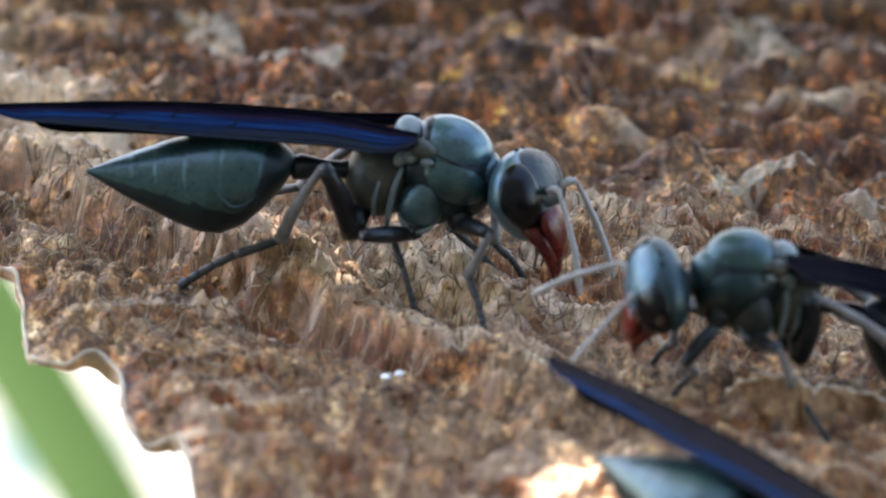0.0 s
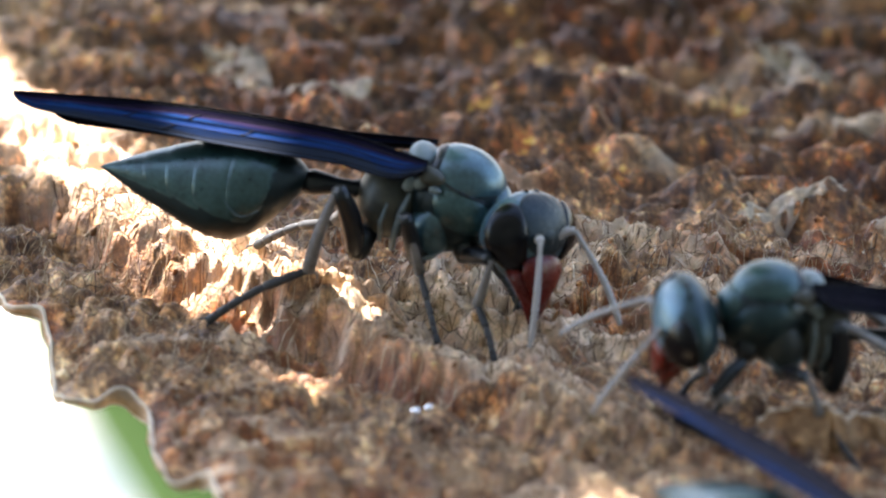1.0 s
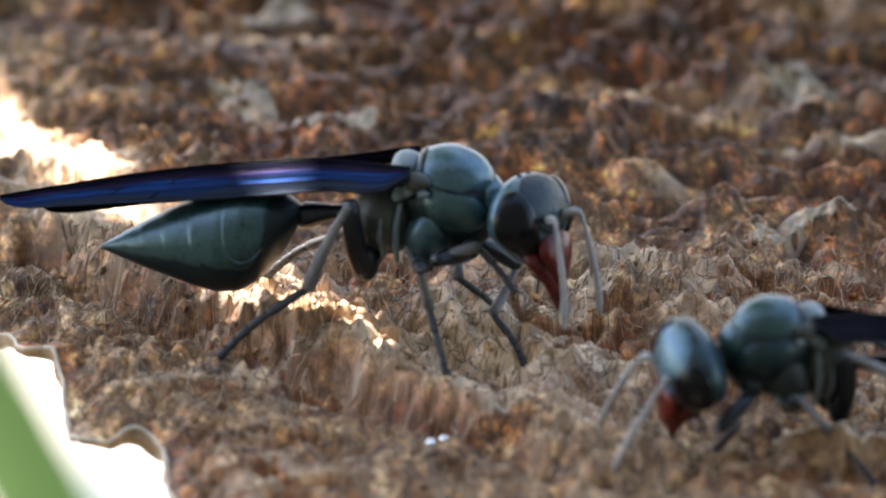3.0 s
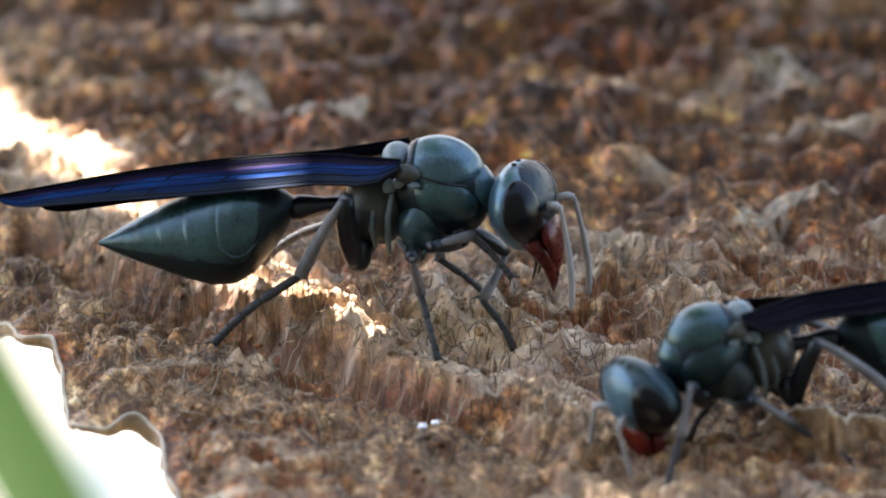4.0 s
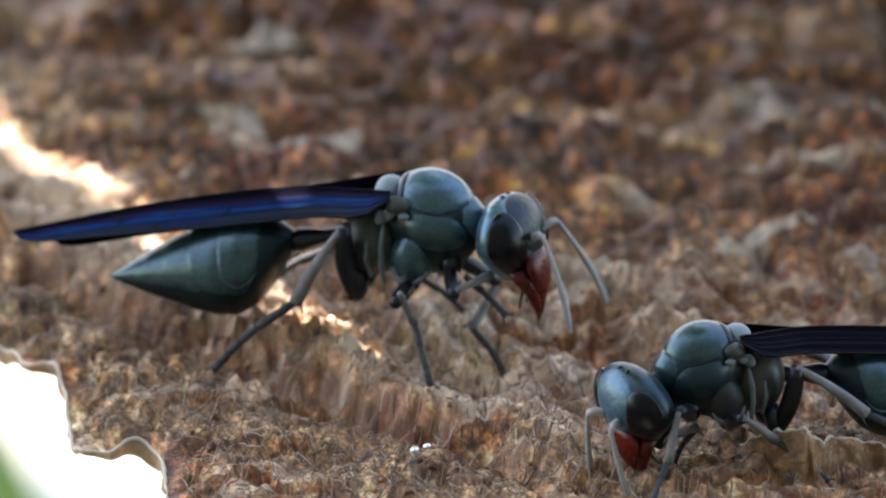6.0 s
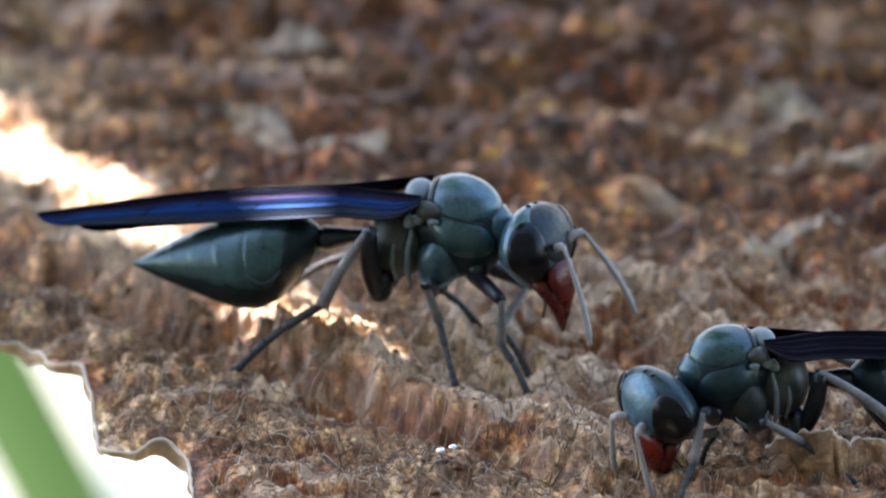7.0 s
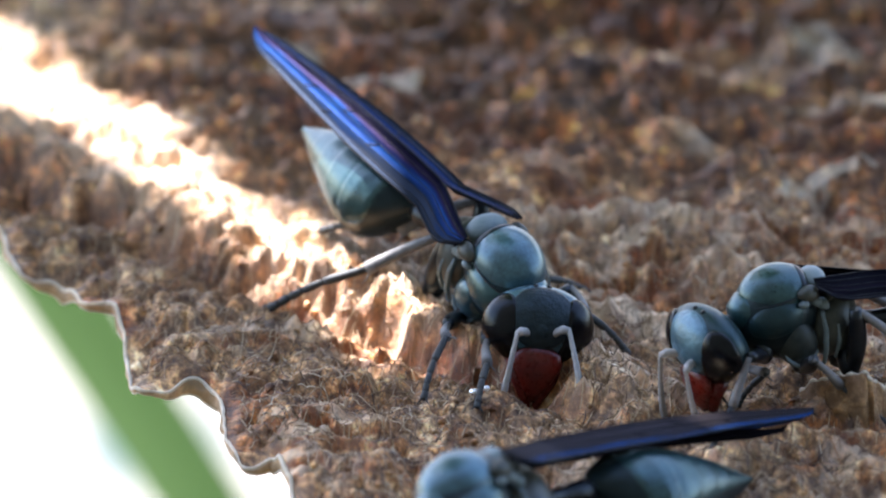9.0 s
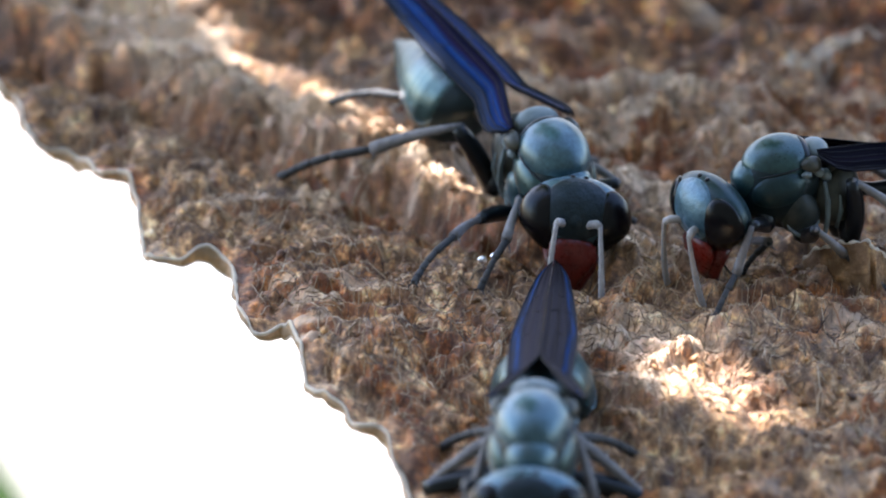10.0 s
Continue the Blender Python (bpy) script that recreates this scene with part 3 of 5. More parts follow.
def paper_fold():
    """The stub of a torn cell wall: a sheet of brown paper with an upright crease, its torn top edge pale."""
    path = [(12.7, -2.2, 0.5), (13.3, -3.3, 1.1), (14.2, -4.2, 1.5), (15.1, -4.9, 1.9), (15.45, -4.95, 1.95), (15.9, -4.3, 1.6), (16.9, -3.6, 1.3), (18.0, -3.5, 1.1), (19.2, -3.9, 0.8)]
    P = np.array(path)
    t = np.linspace(0, len(path) - 1, 70)
    X, Y, H = (np.interp(t, np.arange(len(path)), P[:, k]) for k in range(3))
    X, Y = X + 0.18 * fbm(t * 1.7, t * 0 + 1.2, 301, 3), Y + 0.18 * fbm(t * 1.7, t * 0 + 5.2, 303, 3)
    H = H + 0.5 * fbm(t * 1.3, t * 0 + 7.7, 305, 3)
    Z = relief(X, Y, False)
    nv = 9
    vs, fs, top = [], [], []
    for side in (0.0, 0.09):
        for i in range(70):
            for j in range(nv):
                v = j / (nv - 1)
                lean = 0.5 * v * v + 0.12 * math.sin(5 * v + 0.6 * i)
                vs.append((X[i], Y[i] + lean + side, Z[i] - 0.5 + v * (H[i] + 0.5)))
                if j == nv - 1 and not side:
                    top.append((X[i], Y[i] + lean + 0.045, Z[i] + H[i]))
    n1 = 70 * nv
    for i in range(69):
        for j in range(nv - 1):
            a = i * nv + j
            fs += [(a, a + nv, a + nv + 1, a + 1), (n1 + a, n1 + a + 1, n1 + a + nv + 1, n1 + a + nv)]
        a = i * nv + nv - 1
        fs.append((a, a + nv, n1 + a + nv, n1 + a))
    ob = tagged(new("paper_fold", mesh_of("paper_fold", vs, fs, FOLD)), "creased brown paper stub of a torn cell with a pale rim", "paper fold")
    part("rim", mesh_of("rim", *tube(top, [0.06 + 0.03 * math.sin(i * 1.3) for i in range(70)], 7), RIM), ob, "pale torn edge")


paper_fold()


def droplet(x, y, r):
    v, f = blob((x, y, float(relief(x, y)) + r * 0.8), (r, r * 0.9, r * 0.8), lambda u: (1, 1, 1 + 0.1 * u.x), 20, 14)
    return tagged(new("glint_droplet", mesh_of("glint_droplet", v, f, MIRROR_BEAD)), "tiny silvery glinting droplet on the brown pulp", "droplet", "droplets")


for x, y, r in ((-0.22, -1.22, 0.20), (0.27, -1.18, 0.17), (0.03, -1.36, 0.09)):
    droplet(x, y, r)


# ---- leaves and open air ----
def leaf_blade(name, length, width, label, fold=0.18, blunt=0.6):
    """A long leaf along x with a raised midrib and a shallow keel; the stalk runs back from its base."""
    nu, nv = 40, 10
    vs, fs = [], []
    for i in range(nu + 1):
        u = i / nu
        w = width / 2 * (math.sin(math.pi * min(1, u * 0.96 + 0.03)) ** blunt) * (1 + 0.006 * math.sin(u * 23))
        for j in range(nv + 1):
            v = 2 * j / nv - 1
            vs.append((u * length - length / 2, v * w, fold * abs(v) * w + 0.06 * length * (u - 0.5) ** 2 + 0.012 * width * math.cos(14 * u + 3 * abs(v))))
    for i in range(nu):
        for j in range(nv):
            a = i * (nv + 1) + j
            fs.append((a, a + 1, a + nv + 2, a + nv + 1))
    root = tagged(new(name), label, "leaf")
    part("blade", mesh_of("blade", vs, fs, LEAF), root)
    rib = tube([(length * (t / 10 - 0.5), 0, 0.06 * length * (t / 10 - 0.5) ** 2) for t in range(11)], [width * 0.02 * (1.1 - t / 10) for t in range(11)], 8)
    part("midrib", mesh_of("midrib", *rib, LEAF), root)
    return root


def place(ob, m):
    ob.matrix_basis = m
    return ob


def mmpose(x, y, z, rx=0, ry=0, rz=0):
    return pose(x * MM, y * MM, z * MM, rx, ry, rz)


# bright air beyond the torn edge
def backdrop():
    n = 12
    vs = [(-900 + 1800 * i / n, 0, -900 + 1800 * j / n) for j in range(n + 1) for i in range(n + 1)]
    fs = [(j * (n + 1) + i, j * (n + 1) + i + 1, (j + 1) * (n + 1) + i + 1, (j + 1) * (n + 1) + i) for j in range(n) for i in range(n)]
    ob = new("backdrop", mesh_of("backdrop", vs, fs, AIR))
    return tagged(ob, "bright hazy open air beyond the nest", "backdrop", kind="structure")


place(backdrop(), mmpose(-60, 900, -420, -20, 0, 0))
green_leaf = leaf_blade("hanging_leaf", 110, 8.5, "out-of-focus bright green narrow leaf below the nest")

# unseen leaves added overhead to throw the dappled shade; a slit between two of them lets the sun through
SHADE_H = 170.0
SLIT = Vector((-11.8, 16.8, 0))
SLIT_ALONG = Vector((0.7777, -0.629, 0))
SLIT_ACROSS = Vector((0.629, 0.7777, 0))


def shade_pose(along, across, turn=0):
    """The pose of a leaf whose shade falls on the wall at that place along and across the slit."""
    p = SLIT + SLIT_ALONG * along + SLIT_ACROSS * across + sun_dir * SHADE_H
    return mmpose(p.x, p.y, p.z, 0, 0, turn - 38.96)


def slit_pose(along, across, turn=0):
    """The same for the two leaves that bound the slit, which lie askew to the rest."""
    a, q = Vector((0.5487, -0.8360, 0)), Vector((0.8360, 0.5487, 0))
    p = Vector((-13.8, 25.1, 0)) + a * along + q * across + sun_dir * SHADE_H
    return mmpose(p.x, p.y, p.z, 0, 0, turn - 56.7)


def shade_leaf(length, width, label="broad green leaf hanging over the nest", blunt=0.14):
    ob = leaf_blade("unseen_shade_leaf", length, width, label, 0.05, blunt)
    ob["group"] = "leaves above the nest"
    return ob


place(shade_leaf(200, 66), slit_pose(29, 33.0))
lower_leaf = shade_leaf(108, 66, blunt=0.015)
outer_leaf = shade_leaf(100, 66)
small_leaf = shade_leaf(14, 32, "small green leaf hanging over the nest")
place(shade_leaf(30, 12.6, "small green leaf hanging over the nest", 0.08), shade_pose(34, -0.8))
place(shade_leaf(30, 13, "small green leaf hanging over the nest"), shade_pose(31.5, -26, 90))
# an unseen leaf added low behind, to keep sky light off the rear
rear_shade_leaf = leaf_blade("unseen_shade_leaf", 150, 60, "broad dark green leaf close over the rear of the nest", 0.05, 0.16)
rear_shade_leaf["group"] = "leaves above the nest"
place(rear_shade_leaf, mmpose(48, 66, 38, 12, 0, 4))


# unseen, added round the nest: a dark bank behind the viewer that cuts the sky light, and dark soil below
def bank_material():
    m, n, l, b = node_mat("dark_light_blocker")
    t = noise_node(n, l, 0.012, 5, 0.7)
    c = ramp(n, l, t.outputs[0], [(0.35, (0.010, 0.013, 0.010)), (0.55, (0.026, 0.034, 0.026)), (0.7, (0.045, 0.042, 0.034))])
    l.new(c.outputs[0], b.inputs["Base Color"])
    b.inputs["Roughness"].default_value = 0.9
    bump(n, l, t.outputs[0], 1.0, 30, b)
    return m


def bank(w, h, d):
    n = 24
    vs = [(w * (i / n - 0.5), d * noise.noise((i * 0.4, j * 0.4, 3.1)), h * j / n) for j in range(n + 1) for i in range(n + 1)]
    k = len(vs)
    vs += [(x, y - 200, z) for x, y, z in vs]
    fs = [(j * (n + 1) + i, j * (n + 1) + i + 1, (j + 1) * (n + 1) + i + 1, (j + 1) * (n + 1) + i) for j in range(n) for i in range(n)]
    fs += [tuple(q + k for q in reversed(f)) for f in fs]
    return vs, fs


BANK = bank_material()
tagged(place(new("wall_south", mesh_of("wall_south", *bank(3400, 2600, 120), BANK)), mmpose(0, -700, -900)), "dark green bank of undergrowth facing the nest", "undergrowth", kind="structure")


def soil():
    n = 30
    vs = [(6000 * (i / n - 0.5), 6000 * (j / n - 0.5), 60 * noise.noise((i * 0.5, j * 0.5, 1.7))) for j in range(n + 1) for i in range(n + 1)]
    fs = [(j * (n + 1) + i, j * (n + 1) + i + 1, (j + 1) * (n + 1) + i + 1, (j + 1) * (n + 1) + i) for j in range(n) for i in range(n)]
    return vs, fs


tagged(place(new("soil", mesh_of("soil", *soil(), BANK)), mmpose(0, 0, -1300)), "dark leafy soil far below the nest", "soil", kind="structure")

# ---- wasps ----
LEGS = {  # hip, lengths of thigh, shin and foot, knee bias
    "front": ((1.75, 0.75, -1.55), 2.3, 2.3, 2.4, (0.5, 0.9, 0.7)),
    "middle": ((0.05, 0.95, -2.15), 2.7, 2.9, 3.0, (0.05, 1.0, 0.45)),
    "hind": ((-2.25, 0.85, -2.7), 3.5, 4.0, 4.4, (-0.2, 0.4, 1.0)),
}


def ridged(a, b, r0, r1, n=8):
    return tube([(a + (b - a) * t / 6, 0, 0) for t in range(7)], [r0 + (r1 - r0) * t / 6 for t in range(7)], n)


def thigh_mesh(L, r):
    pts = [(L * t / 8, 0, 0.05 * L * math.sin(math.pi * t / 8)) for t in range(9)]
    return mesh_of("thigh", *tube(pts, [r * (0.55 + 0.55 * math.sin(math.pi * (0.15 + 0.75 * t / 8))) for t in range(9)], 10), BLACK)


def shin_mesh(L, r):
    pts = [(L * t / 8, 0, 0.03 * L * math.sin(math.pi * t / 8)) for t in range(9)]
    body = tube(pts, [r * (0.6 + 0.5 * t / 8) for t in range(9)], 10)
    spur = tube([(L * 0.97, 0, -r * 0.5), (L * 1.05, 0.05, -r * 1.6), (L * 1.14, 0.08, -r * 2.2)], [r * 0.25, r * 0.16, r * 0.03], 6)
    spines = [tube([(L * s, sy * r * 0.7, 0), (L * (s + 0.05), sy * r * 1.8, 0.02)], [r * 0.1, r * 0.02], 5) for s in (0.4, 0.6, 0.8) for sy in (1, -1)]
    return mesh_of("shin", *joined(body, spur, *spines), GREY)


def foot_mesh(L, r):
    pieces, x = [], 0.0
    for frac, rr in ((0.42, 1.0), (0.2, 0.9), (0.15, 0.9), (0.11, 0.95), (0.12, 1.0)):
        l = L * frac
        z0, z1 = 0.06 * L * math.sin(math.pi * x / L), 0.06 * L * math.sin(math.pi * (x + l) / L)
        pieces.append(tube([(x, 0, z0), (x + l * 0.25, 0, z0 + (z1 - z0) * 0.25), (x + l * 0.85, 0, z0 + (z1 - z0) * 0.85), (x + l, 0, z1)],
                           [r * rr * 0.78, r * rr * 0.9, r * rr, r * rr * 0.8], 8))
        x += l
    for s in (1, -1):
        pieces.append(tube([(L * 0.97, s * r * 0.4, 0), (L * 1.04, s * r * 1.5, 0.0), (L * 1.07, s * r * 1.8, -r * 1.2)], [r * 0.3, r * 0.22, r * 0.04], 6))
    return mesh_of("foot", *joined(*pieces), LEG_GREY)


def wing_mesh(side, material, length=16.3):
    """A wing folded along its length: a roof-like blade with pleats and raised veins. Origin at the hinge; it runs towards -x."""
    nu, nv = 48, 14

    def width(u):
        return (0.30 + 0.70 * min(1, u / 0.07) ** 0.7) * (1.28 + 0.24 * min(1, u / 0.35) ** 0.8) * (1 - 0.62 * max(0, (u - 0.45) / 0.55) ** 1.4) * (1 - max(0, (u - 0.9) / 0.1) ** 2.4) ** 0.6

    def point(u, v):
        w = width(u)
        x = -u * length
        y = side * (-1.22 * min(1, u * 5) + 0.82 * v * w + 0.1)
        z = -0.62 * v * w + 0.34 + 0.04 * side - 2.9 * u - 0.10 * math.sin(math.pi * u) + 0.035 * math.cos(v * 19) * min(1, 0.2 + 2 * u)
        z += 0.50 * math.sin(math.pi * u)
        return (x, y, z)

    vs, fs = [], []
    for lay in (0.012, -0.012):
        for i in range(nu + 1):
            for j in range(nv + 1):
                p = point(i / nu, j / nv)
                vs.append((p[0], p[1], p[2] + lay))
    n1 = (nu + 1) * (nv + 1)
    for i in range(nu):
        for j in range(nv):
            a = i * (nv + 1) + j
            fs.append((a, a + 1, a + nv + 2, a + nv + 1))
            fs.append((n1 + a, n1 + a + nv + 1, n1 + a + nv + 2, n1 + a + 1))
    for i in range(nu):
        for a, b in ((i * (nv + 1), (i + 1) * (nv + 1)), (i * (nv + 1) + nv, (i + 1) * (nv + 1) + nv)):
            fs.append((a, b, n1 + b, n1 + a))
    veins = []
    for v0, v1, r, u1 in ((1.0, 1.0, 0.085, 0.9), (0.86, 0.8, 0.05, 0.8), (0.66, 0.62, 0.045, 0.95), (0.45, 0.36, 0.04, 0.9), (0.2, 0.12, 0.045, 0.75), (0.0, 0.0, 0.05, 0.8)):
        pts = []
        for k in range(19):
            u = u1 * k / 18
            p = point(u, v0 + (v1 - v0) * u)
            pts.append((p[0], p[1], p[2] + 0.02))
        veins.append(tube(pts, [0.55 * r * (1.2 - 0.8 * k / 18) for k in range(19)], 6))
    for u, va, vb in ((0.42, 0.4, 0.66), (0.6, 0.62, 0.84), (0.7, 0.36, 0.62), (0.55, 0.14, 0.4)):
        pts = [point(u + 0.03 * t / 4, va + (vb - va) * t / 4) for t in range(5)]
        veins.append(tube([(p[0], p[1], p[2] + 0.02) for p in pts], 0.028, 5))
    me = mesh_of("fore_wing", vs, fs, material)
    pleat = [j / nv for _ in range(2) for _ in range(nu + 1) for j in range(nv + 1)]
    me.attributes.new("pleat", "FLOAT", "POINT").data.foreach_set("value", pleat)
    return me, [mesh_of("vein", *v, VEIN) for v in veins]


def hind_wing_mesh(side, length=14.6):
    """The narrow hind wing, folded under the fore wing; its tip hangs free below it."""
    nu, nv = 36, 8
    vs, fs = [], []
    for lay in (0.01, -0.01):
        for i in range(nu + 1):
            u = i / nu
            w = (0.5 + 0.55 * min(1, u / 0.3)) * (1 - 0.55 * max(0, (u - 0.5) / 0.5) ** 1.3) * (1 - max(0, (u - 0.88) / 0.12) ** 2.2) ** 0.6
            for j in range(nv + 1):
                v = 0.62 + 0.75 * j / nv
                vs.append((-u * length - 0.1, side * (-1.22 * min(1, u * 5) + 0.74 * v * w + 0.04), -0.62 * v * w + 0.24 - 2.6 * u + 0.4 * math.sin(math.pi * u) - 0.42 * u ** 3 + 0.02 * math.cos(j * 2.4) + lay))
    n1 = (nu + 1) * (nv + 1)
    for i in range(nu):
        for j in range(nv):
            a = i * (nv + 1) + j
            fs += [(a, a + 1, a + nv + 2, a + nv + 1), (n1 + a, n1 + a + nv + 1, n1 + a + nv + 2, n1 + a + 1)]
        for j in (0, nv):
            a = i * (nv + 1) + j
            fs.append((a, a + nv + 1, n1 + a + nv + 1, n1 + a))
    me = mesh_of("hind_wing", vs, fs, DARK_WING)
    me.attributes.new("pleat", "FLOAT", "POINT").data.foreach_set("value", [0.4 + 0.5 * j / nv for _ in range(2) for _ in range(nu + 1) for j in range(nv + 1)])
    return me


def antenna_mesh(side):
    """Elbowed feeler: a scape that stands out from the face and a long beaded lash."""
    scape = tube([(0, 0, 0), (0.25, side * 0.10, 0.12), (0.5, side * 0.24, 0.16), (0.72, side * 0.36, 0.08)], [0.12, 0.15, 0.16, 0.12], 10)
    pts, rad = [], []
    n = 44
    for k in range(n + 1):
        t = k / n
        pts.append((0.72 + 0.22 * math.sin(t * 2.6), side * (0.36 + 0.22 * math.sin(t * 1.5)), 0.08 - 3.6 * t - 0.15 * math.sin(t * 3.1)))
        rad.append((0.080 + 0.042 * min(1, t * 2.2)) * (1 - 0.13 * (k % 4 == 0)) * (1 if t < 0.93 else 0.75))
    return mesh_of("antenna", *joined(scape, tube(pts, rad, 8)), ANTENNA)


GASTER = [(-4.85, -0.72, 0.30), (-5.15, -0.92, 0.80), (-5.6, -1.16, 1.30), (-6.3, -1.52, 1.84), (-7.1, -1.78, 2.10), (-8.0, -1.92, 2.04), (-9.0, -2.02, 1.74),
          (-10.0, -2.12, 1.34), (-11.0, -2.27, 0.92), (-11.9, -2.40, 0.48), (-12.72, -2.52, 0.05)]


def gaster_ring(x):
    xs, zs, rs = (np.array([g[k] for g in GASTER])[::-1] for k in range(3))
    return float(np.interp(x, xs, zs)), float(np.interp(x, xs, rs))


def gaster_segment(x0, x1):
    rings = []
    for k in range(41):
        x = x0 + (x1 - x0) * k / 40
        z, r = gaster_ring(x)
        rings.append(((x, 0, z), (0, r * 0.95, 0), (0.10, 0, r)))
    return mesh_of("abdomen", *loft(rings, 28), SHADED_CORE)


def gaster_plate(x0, x1, i):
    """A back plate of the abdomen: a curved shell over the top and the flanks, its rear and lower margins turned in and standing proud."""
    nu, nv = 14, 30
    vs, fs = [], []
    for a in range(nu + 1):
        t = a / nu
        for b in range(nv + 1):
            v = 2 * b / nv - 1
            # the plate's front is rounded off, its rear corner sweeps forward
            low = (118 if i == 0 else 112) * (1 - 0.10 * t * t)
            ang = radians(90 + v * low * (1 if i else (0.55 + 0.45 * min(1, t * 2.4) ** 0.5)))
            xa = x0 + (0.75 if i else 0.0)
            x = xa + (x1 - xa) * t + (0.5 * abs(v) ** 3 * t if i < 5 else 0)
            z, r = gaster_ring(max(x, -12.70))
            rim = max(t ** 6 if i < 5 else 0, abs(v) ** 10)
            k = r * ((1.014 if i == 0 else 0.992 + 0.022 * min(1, t * 1.5)) + 0.016 * rim) + 0.01
            if a == nu or b in (0, nv):
                k = r * 0.985
            vs.append((x - (0.0 if a < nu else 0.02), 0.95 * k * math.cos(ang), z + k * math.sin(ang)))
    for a in range(nu):
        for b in range(nv):
            q = a * (nv + 1) + b
            fs.append((q, q + 1, q + nv + 2, q + nv + 1))
    return mesh_of("abdomen_segment", vs, fs, DUSKY_TEAL)


def plate_margin(side):
    """The pale lower rear margin of the first back plate."""
    pts = []
    for k in range(17):
        s = k / 16
        t = 1.0 - 0.95 * s
        v = side * (0.80 + 0.10 * math.sin(math.pi * s))
        x = -6.05 - 1.85 * t + 0.5 * abs(v) ** 3 * t
        z, r = gaster_ring(x)
        a = radians(90 + v * 118 * (1 - 0.10 * t * t))
        pts.append((x, 0.95 * 1.03 * r * math.cos(a), z + 1.03 * r * math.sin(a)))
    return mesh_of("plate_margin", *tube(pts, [0.010 + 0.035 * math.sin(math.pi * k / 16) for k in range(17)], 8), TEAL)


def skull_point(u):
    """A point of the head's skin in the direction u from its middle: broad above, drawn in to the jaws below."""
    u = Vector(u).normalized()
    jaw = max(0.0, -u.z - 0.1)
    back = 0.80 if u.x < 0 else 1.0
    return Vector((1.05 + 1.22 * back * (1 - 0.12 * jaw) * u.x, 1.92 * (1 - 0.58 * jaw + 0.10 * max(0, u.z) * (1 - u.z)) * u.y, -0.15 + 1.62 * (1 + 0.10 * u.y * u.y * (u.z > 0)) * u.z))


def skull_skin(nu=40, nv=28):
    vs, fs = [], []
    for j in range(nv + 1):
        t = math.pi * (0.02 + 0.96 * j / nv)
        for i in range(nu):
            a = 2 * math.pi * i / nu
            vs.append(tuple(skull_point((math.sin(t) * math.cos(a), math.sin(t) * math.sin(a), math.cos(t)))))
    for j in range(nv):
        for i in range(nu):
            k = (i + 1) % nu
            fs.append((j * nu + i, (j + 1) * nu + i, (j + 1) * nu + k, j * nu + k))
    fs += [tuple(range(nu)), tuple(reversed(range(nv * nu, nv * nu + nu)))]
    return vs, fs


def skull_patch(c, w, h, lift, dome, lean=0.0, nr=12, na=36):
    """A domed oval shell that lies on the skull round the direction c, its rim let into the skin."""
    c = Vector(c).normalized()
    e1 = Vector((0, 0, 1)).cross(c).normalized()
    e2 = c.cross(e1)
    e1, e2 = e1 * math.cos(lean) + e2 * math.sin(lean), e2 * math.cos(lean) - e1 * math.sin(lean)
    mid = Vector((1.05, 0, -0.15))
    vs, fs = [], []
    for r in range(nr + 1):
        q = r / nr
        up = lift + dome * math.sqrt(max(0.0, 1 - q * q)) if r < nr else -0.05
        for a in range(na):
            t = 2 * math.pi * a / na
            p = skull_point(c + e1 * (w * q * math.cos(t)) + e2 * (h * q * math.sin(t)))
            vs.append(tuple(p + (p - mid).normalized() * up))
    for r in range(nr):
        for a in range(na):
            k = (a + 1) % na
            fs.append((r * na + a, (r + 1) * na + a, (r + 1) * na + k, r * na + k))
    return vs, fs


